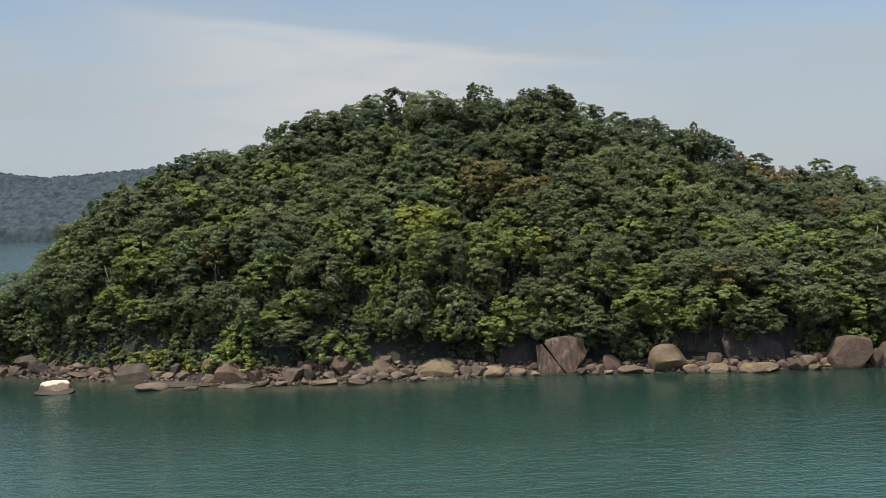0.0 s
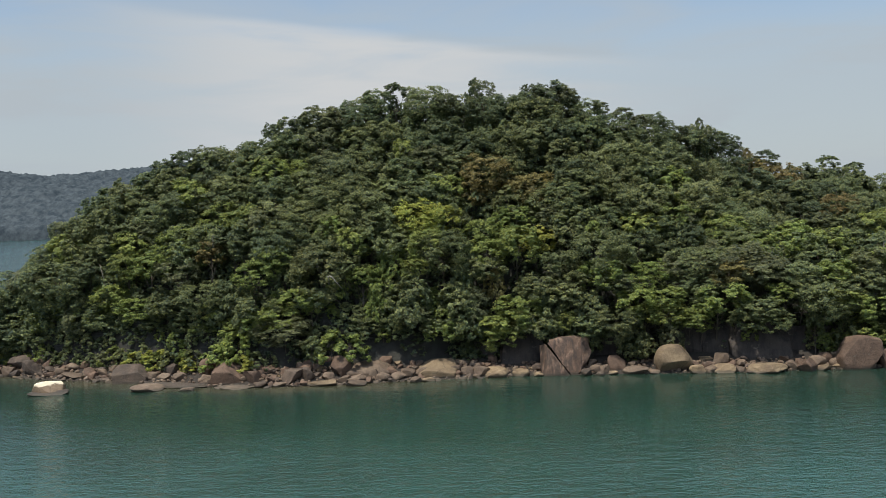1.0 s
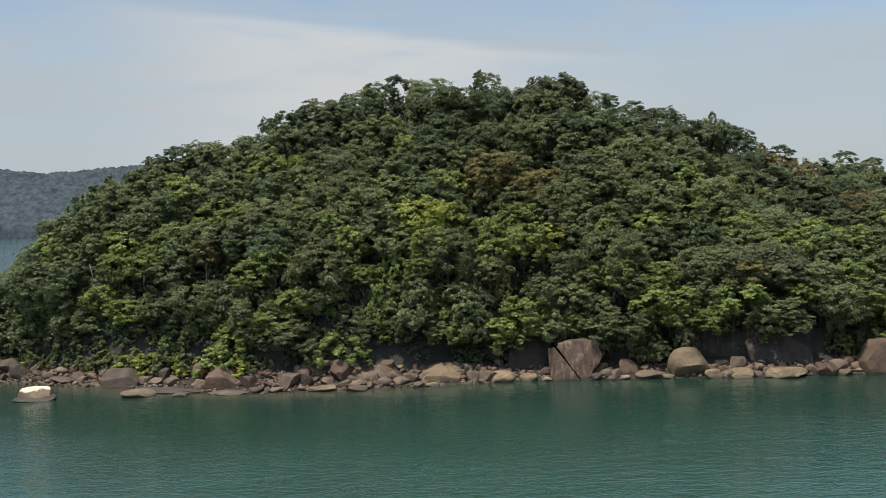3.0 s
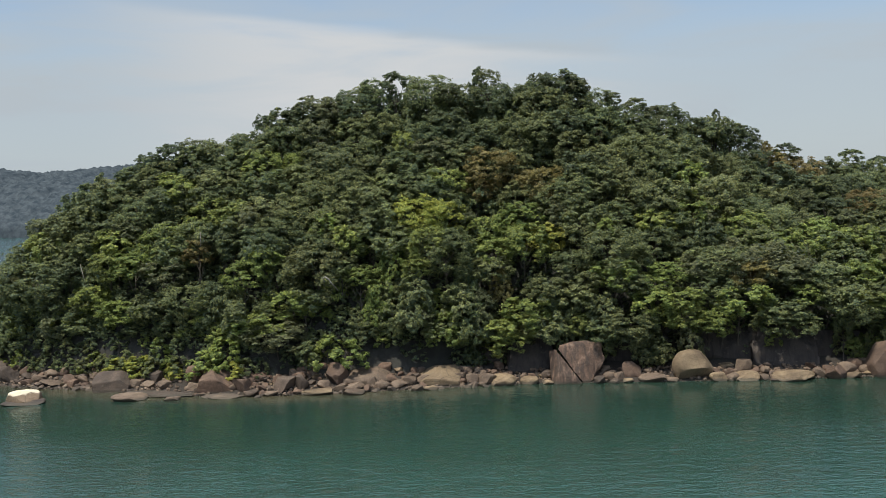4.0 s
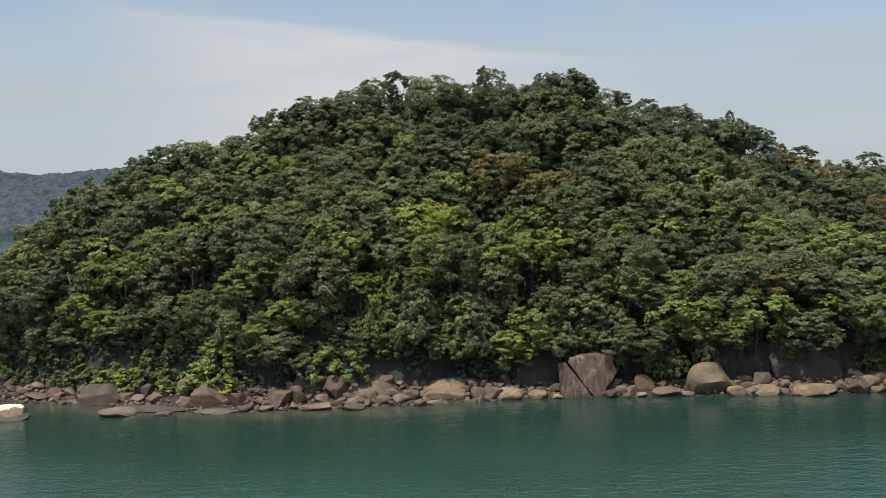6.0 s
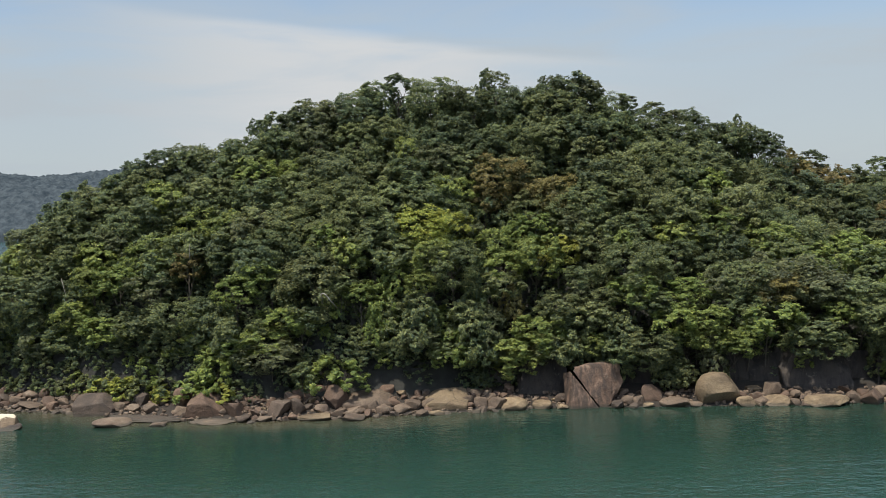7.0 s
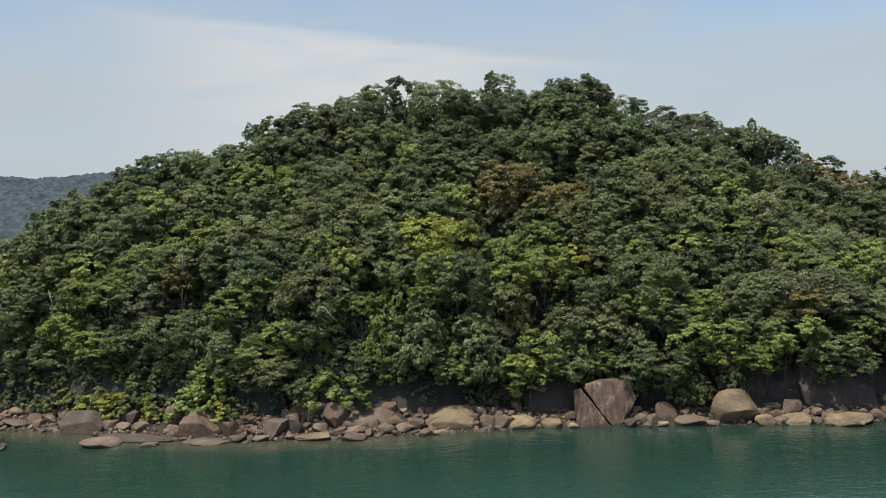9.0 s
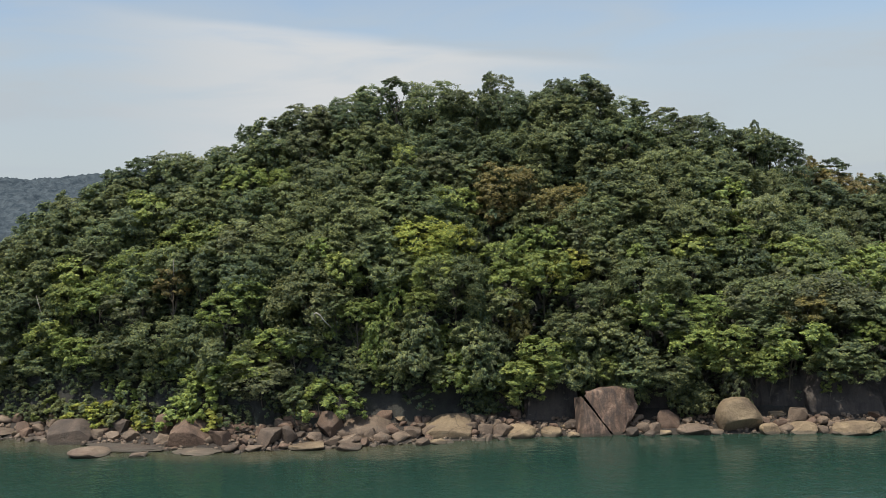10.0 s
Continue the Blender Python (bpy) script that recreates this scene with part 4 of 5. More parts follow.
plant("dome", 21.7, 128.4, 7.7, 3.7, "mid", 2.4)
plant("vine", 22.5, 128.4, 6.6, 3.7, "olive", 2.4)
plant("dome", 22.8, 128.4, 4.7, 3.4, "mid", 2.4)
plant("vine", 49.0, 127.2, 6.7, 3.4, "mid", 2.4)
plant("dome", 60.7, 144.6, 21.7, 4.7, "olive")
plant("dome", 62.2, 142.2, 20.2, 5.0, "mid")
plant("dome", 57.3, 137.2, 19.2, 4.8, "lime")
plant("dome", 59.8, 136.6, 17.7, 4.8, "olive")
plant("dome", 55.6, 133.6, 16.5, 4.7, "mid")
plant("dome", 56.4, 131.2, 14.9, 4.5, "lime", 2.4)
plant("dome", 52.9, 129.4, 14.4, 4.5, "olive", 2.4)
plant("dome", 51.5, 127.2, 11.9, 4.4, "mid", 2.4)
plant("dome", 54.6, 127.4, 11.8, 4.4, "grey", 2.4)
plant("dome", 51.8, 127.2, 9.2, 4.4, "lime", 2.4)
plant("dome", 54.5, 127.4, 8.8, 4.4, "mid", 2.4)
plant("vine", 51.5, 127.2, 6.3, 4.4, "lime", 2.4)
plant("vine", 54.5, 127.4, 5.8, 4.4, "olive", 2.4)
plant("vine", 13.0, 127.4, 7.2, 3.4, "mid")
plant("vine", 16.4, 127.6, 7.4, 3.8, "olive")
plant("vine", 36.5, 129.4, 8.3, 3.4, "mid")
plant("vine", 40.5, 129.6, 8.6, 3.6, "olive")

# bright shrubs above the rocks
plant("shrub", -47.9, 133.1, 3.5, 2.5, "grey")
plant("shrub", -42.8, 131.1, 3.6, 3.8, "yellow")
plant("shrub", -39.6, 129.9, 3.9, 4.0, "yellow")
plant("shrub", -34.9, 128.3, 3.2, 3.2, "yellow")
plant("shrub", -30.5, 127.2, 4.7, 5.3, "lime")
plant("shrub", -27.3, 126.4, 3.3, 3.8, "yellow")
plant("shrub", -16.0, 125.3, 6.2, 4.6, "lime")
plant("shrub", -13.2, 125.5, 5.7, 3.9, "lime")
plant("shrub", -18.3, 125.1, 5.7, 3.1, "mid")
plant("shrub", 22.3, 126.2, 4.1, 3.3, "mid")
plant("shrub", 36.9, 125.2, 5.5, 2.5, "lime")
plant("shrub", 46.4, 125.2, 4.0, 2.4, "lime")
plant("shrub", -28.2, 126.6, 6.2, 4.5, "lime")
plant("shrub", 45.1, 125.2, 5.8, 2.2, "mid")


# the forest past the ridge and round the ends of the islet
def far_forest():
    """Where the trees of the far slopes stand: place, width and height."""
    rng = random.Random(4)
    row, v, spots = 0, 0.24, []
    while v < 2.7:
        x = -104 + (row % 2) * 2.5
        while x < 94:
            px = x + rng.uniform(-1.2, 1.2)
            ys, yc = float(shore_y(px)), float(crest_y(px))
            py = ys + v * (yc - ys) + rng.uniform(-0.9, 0.9)
            x += 5.0
            ground = float(ground_z(px, py))
            if py - ys < 5.0 or ground < 1.0 or (v < 1.12 and -62 < px < 62):
                continue
            w = rng.uniform(4.4, 7.6)
            h = min(rng.uniform(6.0, 10.0) * (0.7 if px < -60 else 1.0), skyline(px, py) - 0.2 - ground)
            if h > 2.5:
                spots.append((px, py, ground + h * 0.08, w * 1.15, h * 0.92))
        v += 0.115 if v < 1.12 else 0.22
        row += 1
    return spots


def fill_shrubs():
    """Low bushes along the foot of the bank, where it is not bare rock."""
    rng = random.Random(9)
    for reach in (3.7, 4.8, 6.0):
        x = -66.0
        while x < 62:
            w = rng.uniform(1.9, 3.3)
            bare = 6 < x < 23 or 24 < x < 45 or -23 < x < -19 or -7 < x < 6 and reach < 5
            if not bare:
                y = float(shore_y(x)) + reach + rng.uniform(-0.2, 0.6) + (1.4 if -21 < x < -7 else 0.0)
                w *= 1.0 if reach < 5.5 else 1.35
                plant("shrub", x, y, float(ground_z(x, y)) + w * rng.uniform(0.75, 1.05), w, rng.choices(("dark", "mid", "lime", "olive"), (1.2, 3.6, 3.4, 2.6))[0])
            x += rng.uniform(1.3, 2.5)


def leafy_mass(name, label, spots, models, mat):
    parts = []
    for x, y, z, w, h in spots:
        a = mass_rng.uniform(0, 6.28)
        v = models[mass_rng.randrange(len(models))]
        c, s = math.cos(a) * w, math.sin(a) * w
        parts.append(np.stack([x + v[:, 0] * c - v[:, 1] * s, y + v[:, 0] * s + v[:, 1] * c, z + v[:, 2] * h], 1))
    tagged(new(name, leaf_mesh(name, np.concatenate(parts), mat)), label, name.replace("_", " "), kind="stuff")


mass_rng = random.Random(21)
fill_shrubs()
leafy_mass("forest", "dense dark green rainforest on the far slopes of the islet", far_forest(),
           [crown_leaves(s, "dome", 20, 12, 0.085, 5) for s in (61, 62)], LEAF["dark"])
low_spots = []
for _ in range(1500):
    _x = mass_rng.uniform(-68, 63)
    _u = mass_rng.uniform(0.12, 1.05)
    _y = float(shore_y(_x)) + _u * float(crest_y(_x) - shore_y(_x))
    if _y - float(shore_y(_x)) > (4.9 if -21 < _x < -7 else 6.0 if 9 < _x < 50 else 4.4):
        low_spots.append((_x, _y, float(ground_z(_x, _y)) - 0.2, mass_rng.uniform(2.2, 3.6), mass_rng.uniform(1.6, 3.4)))
high_spots = []
for _ in range(420):
    _x = mass_rng.uniform(-64, 62)
    _y = float(shore_y(_x)) + mass_rng.uniform(0.45, 1.12) * float(crest_y(_x) - shore_y(_x))
    _g = float(ground_z(_x, _y))
    high_spots.append((_x, _y, _g + 0.8, mass_rng.uniform(3.4, 5.4), min(mass_rng.uniform(3.4, 6.0), skyline(_x, _y) - 1.8 - _g)))
for _i in range(110):
    _x = -62 + 1.12 * _i
    _y = float(crest_y(_x)) + mass_rng.uniform(0.5, 3.0)
    _g = float(ground_z(_x, _y))
    high_spots.append((_x, _y, _g + 1.0, mass_rng.uniform(3.2, 4.6), skyline(_x, _y) - mass_rng.uniform(1.2, 2.6) - _g - 1.0))
high_spots = [q for q in high_spots if q[4] > 1.5]
leafy_mass("understorey", "dense green understorey of young trees below the canopy", high_spots,
           [crown_leaves(s, "dome", 15, 16, 0.066, 6) for s in (81, 82, 83)], LEAF["mid"])
# darkest leaf colour, picked to deepen the shade in gaps between crowns
leafy_mass("undergrowth", "tangled undergrowth of saplings and vines, in dark leaves for gap shade", low_spots,
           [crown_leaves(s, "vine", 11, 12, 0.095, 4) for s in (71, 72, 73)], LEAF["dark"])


# ---- shore rocks ----
def rock_mesh(name, seed, level=3, facets=7, rough=0.10, box=0.3, taper=0.0, planes=()):
    """A boulder one metre across: a ball cut by planes and worn round again."""
    rng = random.Random(seed)
    bm = bmesh.new()
    bmesh.ops.create_icosphere(bm, subdivisions=level, radius=0.5)
    cuts = []
    for _ in range(facets):
        d = Vector((rng.gauss(0, 1), rng.gauss(0, 1), rng.gauss(0, 0.9))).normalized()
        cuts.append((d, rng.uniform(0.22, 0.40)))
    cuts += [(Vector(q[:3]).normalized(), q[3]) for q in planes]
    off = Vector((rng.uniform(0, 50), rng.uniform(0, 50), rng.uniform(0, 50)))
    for v in bm.verts:
        q = v.co.copy()
        q = q.lerp(q * (0.46 / max(abs(c) for c in q)), box)
        q *= 1 + 0.35 * rough * 4 * noise.noise(q * 2.3 + off)
        for d, lim in cuts:
            over = q.dot(d) - lim
            if over > 0:
                q -= d * over * 0.97
        q += q.normalized() * (rough * 0.32 * noise.noise(q * 6.0 + off) + rough * 0.16 * noise.noise(q * 14.0 + off))
        v.co = q
    lo = [min(v.co[i] for v in bm.verts) for i in range(3)]
    hi = [max(v.co[i] for v in bm.verts) for i in range(3)]
    for v in bm.verts:
        v.co = Vector(((v.co[i] - lo[i]) / (hi[i] - lo[i]) - (0.5 if i < 2 else 0.0) for i in range(3)))
        v.co.x *= 1.0 - taper * max(v.co.z - 0.15, 0.0)
        v.co.y *= 1.0 - taper * max(v.co.z - 0.15, 0.0)
    me = bpy.data.meshes.new(name)
    bm.to_mesh(me)
    bm.free()
    me.shade_smooth()
    me.set_sharp_from_angle(angle=radians(38))
    me.materials.append(ROCK["tan"])
    return me


ROCK_WORDS = {"tan": "tan weathered granite boulder", "red": "reddish-brown granite boulder", "pale": "pale sun-bleached granite boulder", "dark": "dark wet-stained granite boulder",
              "streaked": "tall granite slab with dark water streaks", "capped": "low sea rock with a white crusted top", "cliff": "rock face darkened for shade"}


def boulder(x, y, z, w, d, h, seed, tone="tan", turn=0.0, lean=0.0, facets=11, rough=0.08, words="", box=0.3, taper=0.0, planes=()):
    """One boulder: its foot at z (sunk a little below), w wide, d deep and h high."""
    ob = new("boulder", rock_mesh("boulder", seed, 4 if w > 2.6 else 3, facets, rough, box, taper, planes))
    ob.location = (x, y, z - 0.18 * h)
    ob.scale = (w, d, h * 1.18)
    ob.rotation_euler = (0, radians(lean), radians(turn))
    ob.material_slots[0].link = "OBJECT"
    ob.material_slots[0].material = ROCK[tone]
    BOULDERS.append((x, y, w))
    return tagged(ob, words or ROCK_WORDS[tone] + " on the shore", "boulder", "shore boulders")


BOULDERS = []

# the western stones
boulder(-61.3, 138.1, 0.67, 4.0, 3.1, 2.02, 101, "dark")
boulder(-58.5, 135.4, 0.27, 3.0, 2.3, 2.10, 102, "dark")
boulder(-62.1, 136.1, 0.06, 2.1, 1.6, 1.27, 103, "tan")
boulder(-56.5, 135.8, 0.80, 1.6, 1.2, 1.53, 104, "red")
boulder(-50.8, 122.0, 0.0, 3.9, 3.0, 1.45, 105, "capped", facets=1, box=0.7, rough=0.05, taper=0.25, words="low sea rock with a white crusted top, awash")
boulder(-50.5, 121.6, 0.0, 4.9, 3.4, 0.42, 192, "dark", facets=2, box=0.4, rough=0.08, words="dark weedy ledge round the capped sea rock")
boulder(-51.2, 132.3, 0.15, 3.9, 3.0, 0.76, 106, "tan")
boulder(-52.5, 134.7, 0.89, 2.7, 2.1, 1.00, 107, "tan")
boulder(-50.7, 134.3, 1.08, 1.3, 1.0, 1.05, 108, "red")
boulder(-42.4, 128.2, 0.0, 5.0, 3.0, 2.3, 109, "dark", facets=1, rough=0.04, box=0.6, planes=((-0.15, -0.5, 0.85, 0.28), (0.75, -0.2, 0.62, 0.34), (0, -0.98, 0.1, 0.36)), words="large dark rounded boulder at the water edge")
boulder(-38.5, 121.7, 0.0, 4.2, 3.0, 0.85, 110, "tan", facets=1, box=0.05, rough=0.05, words="low rounded sea rock awash")
boulder(-35.6, 124.4, -0.05, 10.5, 3.8, 0.36, 111, "dark", facets=0, rough=0.22, box=0.15, turn=-20, words="low wet rock ledge awash")
boulder(-27.6, 121.6, -0.08, 5.4, 2.8, 0.34, 113, "tan", facets=0, rough=0.22, box=0.15, turn=-8, words="low wet rock ledge awash")
boulder(-33.2, 120.9, 0.0, 1.9, 1.3, 0.42, 114, "tan", facets=8, rough=0.08, box=0.6)
boulder(-40.5, 130.2, 1.01, 2.1, 1.6, 1.13, 115, "red")
boulder(-39.6, 127.7, 0.39, 1.5, 1.2, 0.98, 116, "tan")
boulder(-32.2, 127.0, 0.84, 2.2, 1.7, 2.29, 117, "red", words="upright rounded reddish boulder")
boulder(-29.2, 124.6, 0.1, 4.3, 3.0, 2.6, 118, "red", facets=1, lean=14, rough=0.04, box=0.7, planes=((0.45, -0.3, 0.84, 0.26), (-0.7, -0.2, 0.68, 0.36), (0.1, -0.95, -0.1, 0.36)), words="tilted slab-sided reddish boulder")
boulder(-25.6, 123.3, 0.20, 2.6, 2.0, 1.62, 119, "red")
boulder(-24.4, 121.6, 0.00, 1.9, 1.4, 0.70, 120, "tan")
boulder(-22.1, 121.6, 0.00, 1.9, 1.4, 0.56, 121, "tan")
boulder(-35.6, 126.2, 0.32, 1.8, 1.4, 1.11, 122, "tan")
boulder(-37.6, 126.8, 0.35, 1.6, 1.3, 0.97, 123, "tan")
boulder(-31.9, 125.2, 0.31, 1.9, 1.5, 0.94, 124, "tan")
boulder(-27.2, 125.2, 0.70, 2.2, 1.7, 1.08, 125, "red")
boulder(-46.1, 132.1, 0.83, 1.4, 1.1, 0.95, 126, "tan")
boulder(-47.2, 130.9, 0.31, 1.5, 1.2, 1.16, 127, "tan")
boulder(-34.9, 127.8, 0.91, 1.5, 1.2, 0.84, 128, "pale")
boulder(-53.6, 133.4, 0.41, 1.9, 1.4, 1.02, 129, "tan")
boulder(-32.3, 124.1, 0.00, 1.5, 1.1, 0.37, 130, "dark")

# the middle stones
boulder(-20.6, 122.9, 0.21, 3.2, 2.4, 1.73, 131, "dark")
boulder(-16.9, 122.1, 0.00, 4.0, 3.1, 0.60, 132, "pale", facets=3, words="flat pale rock slab at the waterline")
boulder(-12.5, 120.9, 0.00, 2.6, 2.0, 0.59, 133, "tan", facets=3)
boulder(-18.5, 126.1, 1.24, 2.5, 1.9, 1.59, 134, "red", facets=5, rough=0.06, box=0.85)
boulder(-16.5, 126.8, 1.43, 2.4, 1.8, 1.46, 135, "red", facets=5, rough=0.06, box=0.85)
boulder(-14.9, 124.4, 0.45, 3.0, 2.3, 2.7, 136, "red", facets=2, rough=0.06, box=0.6, lean=12, planes=((0.85, -0.5, -0.1, 0.26), (-0.6, -0.5, 0.6, 0.34), (0.1, -0.7, 0.7, 0.36)), words="tall sharp-faced reddish boulder")
boulder(-18.9, 123.2, 0.35, 2.2, 1.7, 1.78, 137, "dark")
boulder(-12.8, 127.9, 1.72, 2.0, 1.5, 1.04, 138, "red", facets=5, rough=0.06, box=0.85)
boulder(-11.0, 127.6, 1.62, 1.8, 1.4, 1.12, 139, "red", facets=5, rough=0.06, box=0.85)
boulder(-9.3, 127.0, 1.37, 1.9, 1.5, 1.26, 140, "red", facets=5, rough=0.06, box=0.85)
boulder(-11.3, 125.2, 0.5, 5.8, 3.3, 1.7, 141, "tan", facets=0, rough=0.04, box=0.8, planes=((-0.2, -0.45, 0.87, 0.24), (0.8, -0.2, 0.55, 0.36), (0, -0.9, 0.4, 0.36)), words="smooth sloping granite slab")
boulder(-16.2, 123.4, 0.36, 1.9, 1.5, 1.00, 142, "tan")
boulder(-12.6, 123.0, 0.07, 2.7, 2.1, 0.95, 143, "tan")
boulder(-9.2, 123.2, 0.11, 2.0, 1.6, 1.06, 144, "tan")
boulder(-7.3, 123.3, 0.10, 2.0, 1.6, 1.06, 145, "tan")
boulder(-10.4, 123.6, 0.33, 1.5, 1.1, 1.17, 146, "tan")
boulder(-8.4, 124.7, 0.61, 1.8, 1.4, 0.94, 147, "red")
boulder(-6.3, 123.9, 0.25, 2.0, 1.6, 1.14, 148, "tan")
boulder(-2.6, 124.8, 0.2, 5.0, 3.0, 2.0, 149, "pale", facets=0, rough=0.03, box=0.8, planes=((0.35, -0.5, 0.8, 0.22), (-0.7, -0.2, 0.68, 0.30), (0, -0.6, 0.8, 0.26)), words="smooth pale wedge of granite")
boulder(-3.6, 122.4, 0.00, 1.9, 1.4, 0.41, 150, "pale", facets=3)
boulder(-0.3, 127.1, 1.13, 1.3, 1.0, 0.91, 151, "tan", facets=5, rough=0.06, box=0.85)
boulder(0.8, 126.8, 0.99, 1.5, 1.1, 0.83, 152, "tan", facets=5, rough=0.06, box=0.85)
boulder(-0.2, 125.0, 0.44, 1.5, 1.1, 0.96, 153, "tan", facets=5, rough=0.06, box=0.85)
boulder(1.2, 124.8, 0.35, 1.5, 1.1, 0.88, 154, "tan", facets=5, rough=0.06, box=0.85)
boulder(2.3, 125.7, 0.60, 1.3, 1.0, 0.90, 155, "tan", facets=5, rough=0.06, box=0.85)
boulder(3.0, 124.5, 0.10, 2.3, 1.8, 1.28, 156, "tan")
boulder(4.8, 124.1, 0.00, 3.2, 2.5, 1.23, 157, "pale", facets=4)
boulder(7.9, 124.1, 0.00, 2.2, 1.7, 0.84, 158, "pale", facets=4)
boulder(-4.7, 124.4, 0.39, 1.8, 1.4, 1.09, 159, "tan")
boulder(-14.0, 122.7, 0.11, 1.7, 1.3, 0.86, 160, "tan")
boulder(8.0, 128.4, 0.2, 6.4, 3.6, 4.8, 161, "cliff", facets=1, rough=0.08, box=0.9, planes=((0, -0.93, 0.36, 0.34), (-0.8, -0.3, 0.5, 0.42)), words="broad rock face under the trees, coloured dark for shade")
boulder(12.4, 124.2, 0.0, 3.6, 2.6, 4.0, 162, "streaked", facets=0, lean=-5, rough=0.08, box=0.75, planes=((0.80, 0, 0.60, 0.08), (0, -0.92, 0.4, 0.30), (-0.9, -0.3, 0.3, 0.36)), words="triangular granite slab with dark streaks")
boulder(14.15, 125.2, 0.0, 5.6, 3.6, 4.7, 163, "streaked", facets=0, rough=0.12, box=0.7, planes=((-0.86, 0, -0.51, 0.13), (0.85, -0.2, -0.45, 0.37), (0.1, -0.93, 0.36, 0.32), (0.62, -0.75, 0.2, 0.38)), words="leaning granite slab with dark water streaks")

# the eastern stones
boulder(20.0, 124.8, 0.40, 2.3, 1.8, 1.79, 164, "red", facets=5, rough=0.06, box=0.85)
boulder(17.1, 123.6, 0.04, 1.3, 1.0, 1.17, 165, "tan")
boulder(18.4, 123.5, 0.03, 1.3, 1.0, 1.17, 166, "tan")
boulder(19.3, 123.0, 0.00, 1.3, 1.0, 0.44, 167, "pale")
boulder(22.1, 123.1, 0.00, 3.3, 2.6, 0.92, 168, "tan", facets=4)
boulder(24.3, 122.6, 0.00, 1.6, 1.2, 0.50, 169, "tan")
boulder(26.6, 123.6, 0.0, 4.8, 3.4, 3.5, 170, "pale", lean=8, facets=0, box=0.1, rough=0.03, planes=((0.2, -0.7, -0.68, 0.30), (0.72, -0.2, 0.66, 0.40), (-0.1, -0.9, 0.42, 0.41)), words="giant rounded granite boulder with a sunlit top")
boulder(29.5, 122.2, 0.00, 2.0, 1.5, 0.98, 171, "pale", facets=5)
boulder(31.2, 122.2, 0.00, 1.6, 1.2, 0.85, 172, "tan")
boulder(32.8, 122.3, 0.00, 2.9, 2.2, 1.01, 173, "pale", facets=4)
boulder(29.6, 123.7, 0.43, 1.3, 1.0, 0.81, 174, "red", facets=5, rough=0.06, box=0.85)
boulder(31.0, 123.6, 0.41, 1.3, 1.0, 0.73, 175, "red", facets=5, rough=0.06, box=0.85)
boulder(31.4, 125.3, 0.94, 1.9, 1.5, 0.50, 176, "pale", facets=5, rough=0.06, box=0.85)
boulder(32.9, 124.0, 0.53, 2.0, 1.6, 1.57, 177, "tan", facets=5, rough=0.06, box=0.85)
boulder(34.1, 123.2, 0.38, 1.5, 1.1, 0.94, 178, "red")
boulder(37.9, 121.1, 0.00, 5.0, 2.9, 1.10, 179, "pale", facets=3, words="low pale dome of rock at the waterline")
boulder(38.4, 126.6, 0.1, 8.0, 4.4, 5.6, 180, "cliff", facets=1, rough=0.08, box=0.9, planes=((0, -0.9, 0.43, 0.30), (0.6, -0.5, 0.62, 0.40), (-0.75, -0.4, 0.5, 0.42), (-0.4, -0.9, 0.15, 0.40)), words="tall cliff slab with pale streaks, coloured dark for shade")
boulder(41.1, 122.1, 0.00, 1.9, 1.4, 1.20, 181, "tan")
boulder(42.8, 121.1, 0.00, 2.6, 2.0, 1.58, 182, "red")
boulder(44.4, 122.6, 0.12, 2.2, 1.7, 1.55, 183, "tan")
boulder(44.8, 121.4, 0.00, 1.9, 1.4, 0.76, 184, "pale")
boulder(47.1, 122.3, 0.07, 1.9, 1.4, 0.70, 185, "pale")
boulder(47.8, 126.4, 1.42, 1.6, 1.3, 1.18, 186, "tan", facets=5, rough=0.06, box=0.85)
boulder(47.4, 124.6, 0.83, 1.5, 1.1, 0.88, 187, "tan", facets=5, rough=0.06, box=0.85)
boulder(46.9, 122.9, 0.26, 1.9, 1.4, 0.99, 188, "tan")
boulder(49.5, 122.4, 0.0, 5.6, 3.6, 4.0, 189, "red", facets=1, box=0.5, rough=0.03, planes=((0, -0.96, 0.25, 0.36), (-0.7, -0.3, 0.65, 0.40), (0.8, -0.2, -0.5, 0.38)), words="giant round-topped reddish boulder")
boulder(52.5, 121.7, 0.00, 1.9, 1.4, 2.40, 190, "red")
boulder(54.1, 122.6, 0.16, 1.7, 1.3, 2.92, 191, "tan")

# rock faces of the bank, the trees' shade put into their dark colour
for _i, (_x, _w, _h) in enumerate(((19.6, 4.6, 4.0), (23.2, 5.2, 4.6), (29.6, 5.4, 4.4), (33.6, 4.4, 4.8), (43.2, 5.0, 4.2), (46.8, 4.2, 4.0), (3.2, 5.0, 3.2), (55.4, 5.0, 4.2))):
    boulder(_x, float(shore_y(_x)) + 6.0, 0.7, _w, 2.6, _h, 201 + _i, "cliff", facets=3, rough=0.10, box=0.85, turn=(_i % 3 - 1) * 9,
            planes=((0.1, -0.92, 0.38, 0.33),), words="streaked rock face under the trees, their shade in its colour")


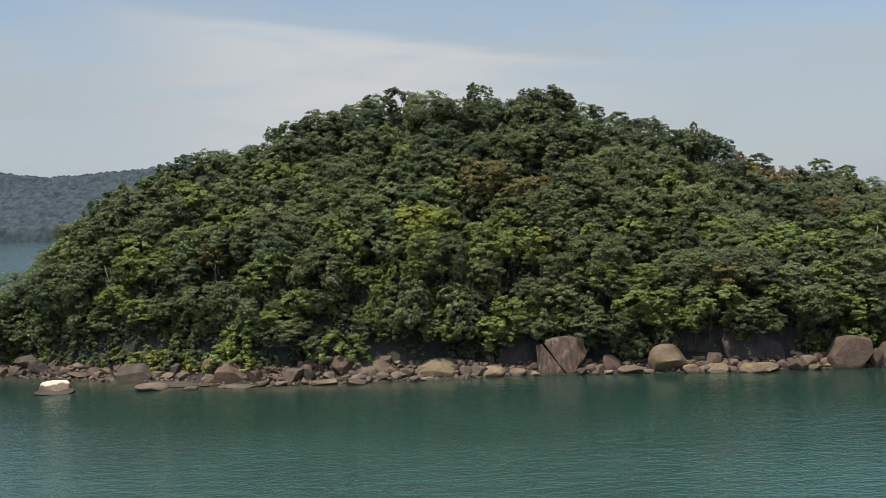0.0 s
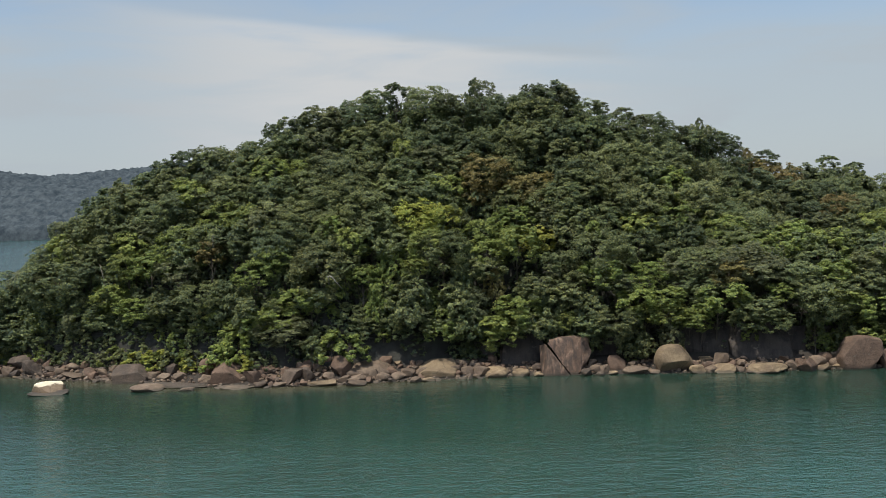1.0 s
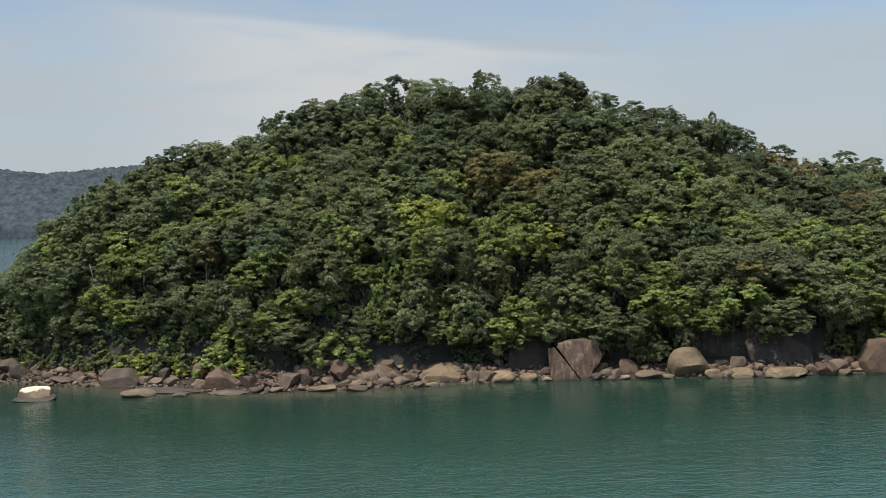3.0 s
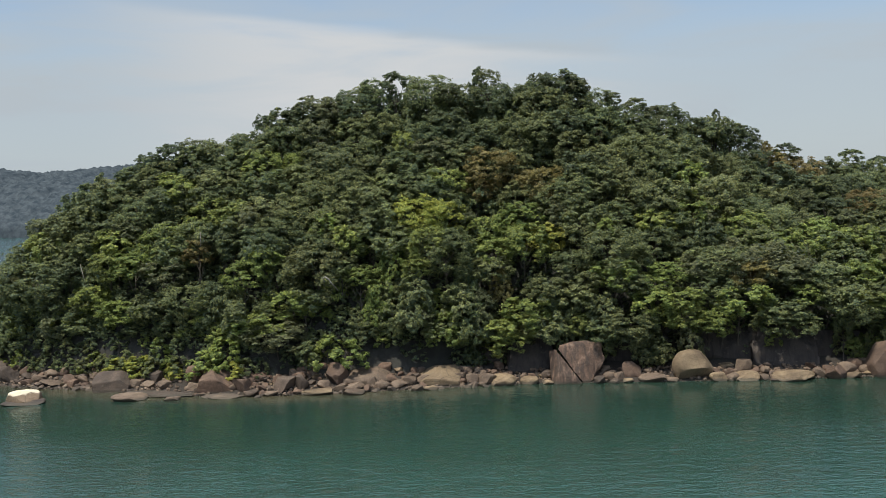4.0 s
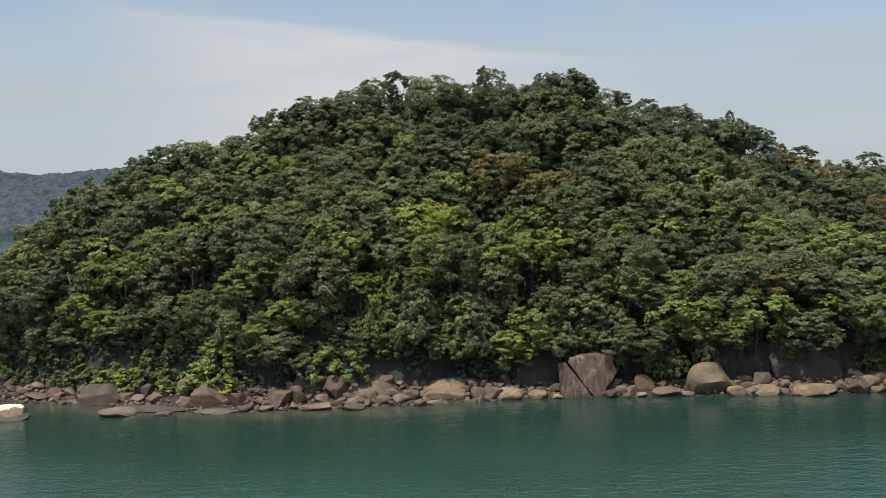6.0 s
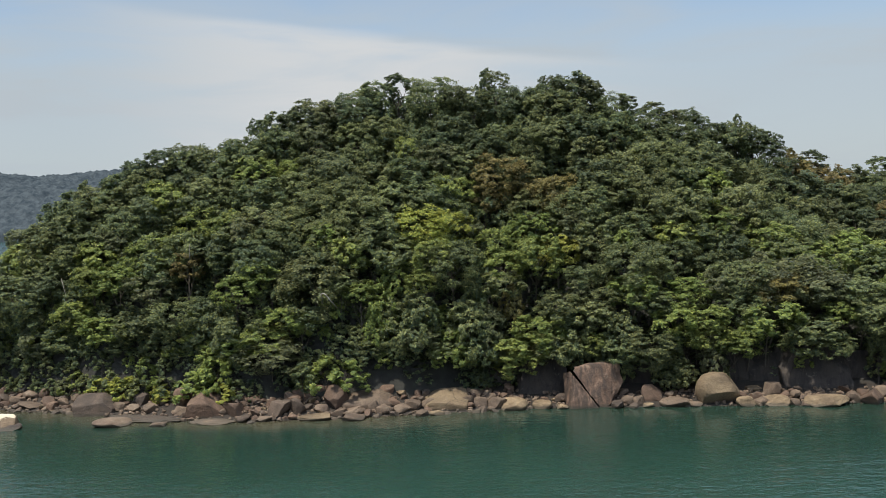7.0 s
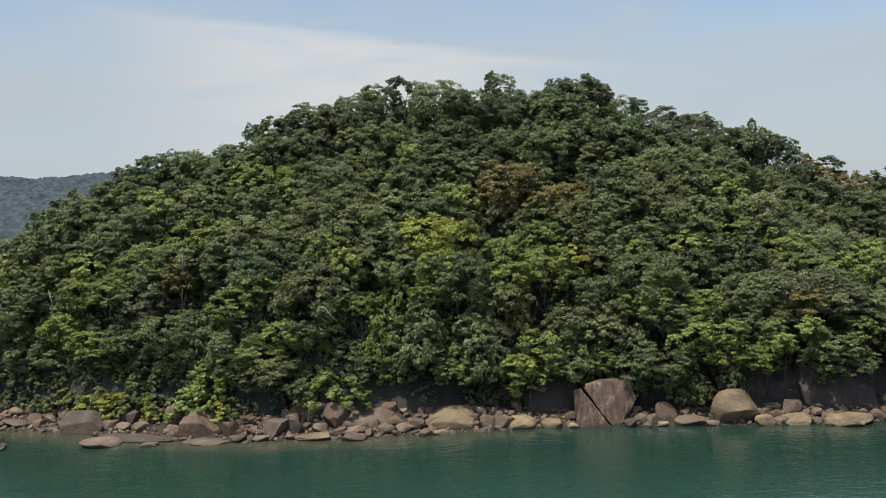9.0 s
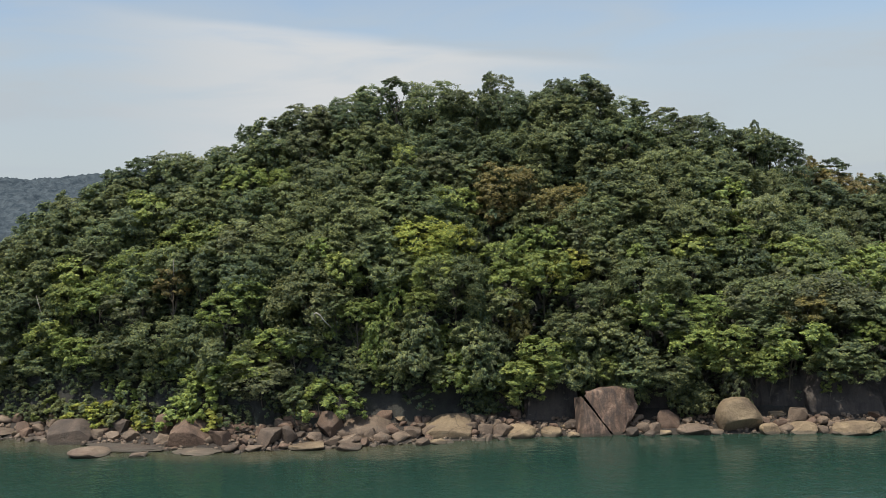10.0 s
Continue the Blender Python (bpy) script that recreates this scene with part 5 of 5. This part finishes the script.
def scatter_rocks():
    """Smaller stones of the rocky beach between the boulders."""
    rng = random.Random(15)
    meshes = [rock_mesh("rock", s, 2, 9, 0.05, 0.8) for s in range(60, 74)]
    made, tries = 0, 0
    while made < 285 and tries < 6000:
        tries += 1
        x = rng.uniform(-67, 57)
        if 9 < x < 52 and rng.random() < 0.8 or -6 < x < 9 and rng.random() < 0.5:
            continue
        dist = rng.uniform(-0.6, 4.1) if x < 9 else rng.uniform(-0.4, 2.8)
        y = float(shore_y(x)) + dist
        w = rng.choice((0.6, 0.8, 0.9, 1.0, 1.2, 1.5, 1.9)) * rng.uniform(0.85, 1.2)
        if any((x - a) ** 2 + (y - b) ** 2 < (0.36 * (c + w)) ** 2 for a, b, c in BOULDERS):
            continue
        ob = new("rock", rng.choice(meshes))
        h = w * rng.uniform(0.5, 0.85)
        ob.location = (x, y, float(ground_z(x, y)) - 0.2 * h)
        ob.scale = (w, w * rng.uniform(0.7, 1.0), h)
        ob.rotation_euler = (rng.uniform(-0.25, 0.25), rng.uniform(-0.25, 0.25), rng.uniform(0, 6.28))
        ob.material_slots[0].link = "OBJECT"
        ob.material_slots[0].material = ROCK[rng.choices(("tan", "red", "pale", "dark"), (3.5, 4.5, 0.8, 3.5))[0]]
        tagged(ob, "small weathered granite rock on the stony beach", "rock", "beach rocks")
        BOULDERS.append((x, y, w * 0.8))
        made += 1


def beach_stones():
    """Loose stones filling the cracks of the beach."""
    rng = random.Random(16)
    model = rock_mesh("stone", 90, 1, 6, 0.06)
    co = np.array([v.co[:] for v in model.vertices])
    tri = np.array([p.vertices[:] for p in model.polygons])
    vs, fs = [], []
    for i in range(1700):
        x = rng.uniform(-70, 60)
        y = float(shore_y(x)) + (rng.uniform(-0.3, 4.1) if x < 10 else rng.uniform(-0.2, 3.0))
        w = rng.uniform(0.18, 0.6)
        a = rng.uniform(0, 6.28)
        c, s = math.cos(a) * w, math.sin(a) * w
        vs.append(np.stack([x + co[:, 0] * c - co[:, 1] * s, y + co[:, 0] * s + co[:, 1] * c, float(ground_z(x, y)) + (co[:, 2] - 0.25) * w * 0.8], 1))
        fs.append(tri + i * len(co))
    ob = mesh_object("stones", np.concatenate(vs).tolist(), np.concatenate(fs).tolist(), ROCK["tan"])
    tagged(ob, "loose brown stones between the shore boulders", "stones", kind="stuff")


scatter_rocks()
beach_stones()


# ---- small growth and dead wood ----
def curve_mesh(name, pts, r0, r1, mat, label, category):
    bm = bmesh.new()
    tube(bm, pts, r0, r1, 6)
    me = bpy.data.meshes.new(name)
    bm.to_mesh(me)
    bm.free()
    me.shade_smooth()
    me.materials.append(mat)
    return tagged(new(name, me), label, category)


def wood_material():
    mat, n, l, p = material("bleached_wood")
    tex = n.new("ShaderNodeTexCoord")
    a = noise_node(n, l, tex.outputs["Object"], 3.0, 5)
    r = ramp_node(n, l, a.outputs["Fac"], [(0.3, (0.17, 0.15, 0.12)), (0.7, (0.38, 0.35, 0.30))])
    l.new(r.outputs[0], p.inputs["Base Color"])
    p.inputs["Roughness"].default_value = 0.9
    return mat


BLEACHED = wood_material()
curve_mesh("dead_branch", [(-16.2, 127.6, 11.9), (-15.85, 124.6, 12.75), (-15.88, 124.2, 13.15), (-15.62, 124.1, 13.30), (-15.28, 124.1, 13.08), (-14.98, 124.2, 12.60), (-14.60, 124.5, 12.10), (-14.5, 127.2, 11.4)], 0.085, 0.06, BLEACHED, "white bleached dead branch curling out of the foliage", "branch")
for pts, thick in (([(57.2, 134.5, 8.5), (57.6, 133.6, 13.8), (57.95, 133.4, 17.3)], 0.07), ([(56.0, 131.4, 7.5), (56.2, 130.7, 12.5), (56.3, 130.7, 15.2)], 0.06),
                   ([(-31.8, 132.2, 15.6), (-31.65, 130.4, 17.4), (-31.5, 130.2, 18.9)], 0.05), ([(-48.03, 136.6, 9.0), (-47.64, 134.4, 13.0), (-48.05, 134.2, 15.2)], 0.06)):
    curve_mesh("bare_trunk", pts, thick, 0.6 * thick, BLEACHED, "pale bare trunk standing among the crowns", "trunk")["group"] = "bare trunks"


def rosette(x, y, r, tone, seed, blades=34, words="arching strap-leaved plant on the bank"):
    """A tuft of long leaves that arch over and hang."""
    rng = random.Random(seed)
    z = float(ground_z(x, y))
    v, f = [], []
    for i in range(blades):
        a, reach, lift = rng.uniform(0, 6.28), r * rng.uniform(0.6, 1.0), r * rng.uniform(0.5, 1.0)
        wide = 0.035 * r + 0.02
        side = Vector((-math.sin(a), math.cos(a), 0)) * wide
        for t in (0.0, 0.35, 0.7, 1.0):
            q = Vector((math.cos(a) * reach * t, math.sin(a) * reach * t, lift * (2.4 * t - 2.1 * t * t)))
            v += [q - side * (1.05 - t), q + side * (1.05 - t)]
        k = i * 8
        f += [(k + j, k + j + 1, k + j + 3, k + j + 2) for j in (0, 2, 4)]
    ob = mesh_object("tuft", v, f, LEAF[tone])
    ob.location = (x, y, z)
    return tagged(ob, words, "plant", "bank plants")


rosette(-24.2, 126.2, 1.5, "dark", 3)
rosette(-26.0, 126.7, 1.1, "mid", 4)
rosette(-46.7, 133.1, 1.2, "grey", 5)
rosette(28.3, 126.8, 1.2, "mid", 6)
rosette(52.3, 126.2, 1.5, "rust", 7, words="dry tan grass tuft behind the giant boulder")
rosette(54.1, 126.2, 1.3, "rust", 8, words="dry tan grass tuft behind the giant boulder")
rosette(-35.9, 129.3, 0.9, "lime", 9)
rosette(-6.8, 127.1, 1.0, "dark", 10)
rosette(46.4, 126.2, 1.0, "lime", 11)
rosette(-59.7, 137.0, 1.1, "olive", 12)


def hanging_vines():
    """Thin aerial roots that hang from the overhanging crowns over the rock faces."""
    rng = random.Random(41)
    for i in range(46):
        x = rng.uniform(9, 52)
        y = float(shore_y(x)) + rng.uniform(3.6, 5.2)
        top = rng.uniform(5.5, 8.5)
        low = top - rng.uniform(1.8, 4.2)
        sway = rng.uniform(-0.3, 0.3)
        curve_mesh("hanging_vine", [(x, y + 0.6, top), (x + 0.3 * sway, y, top - 0.33 * (top - low)), (x + sway, y - 0.1, low)], 0.022, 0.012,
                   BARK, "thin brown vine hanging from the tree crowns", "vine")["group"] = "hanging vines"


hanging_vines()
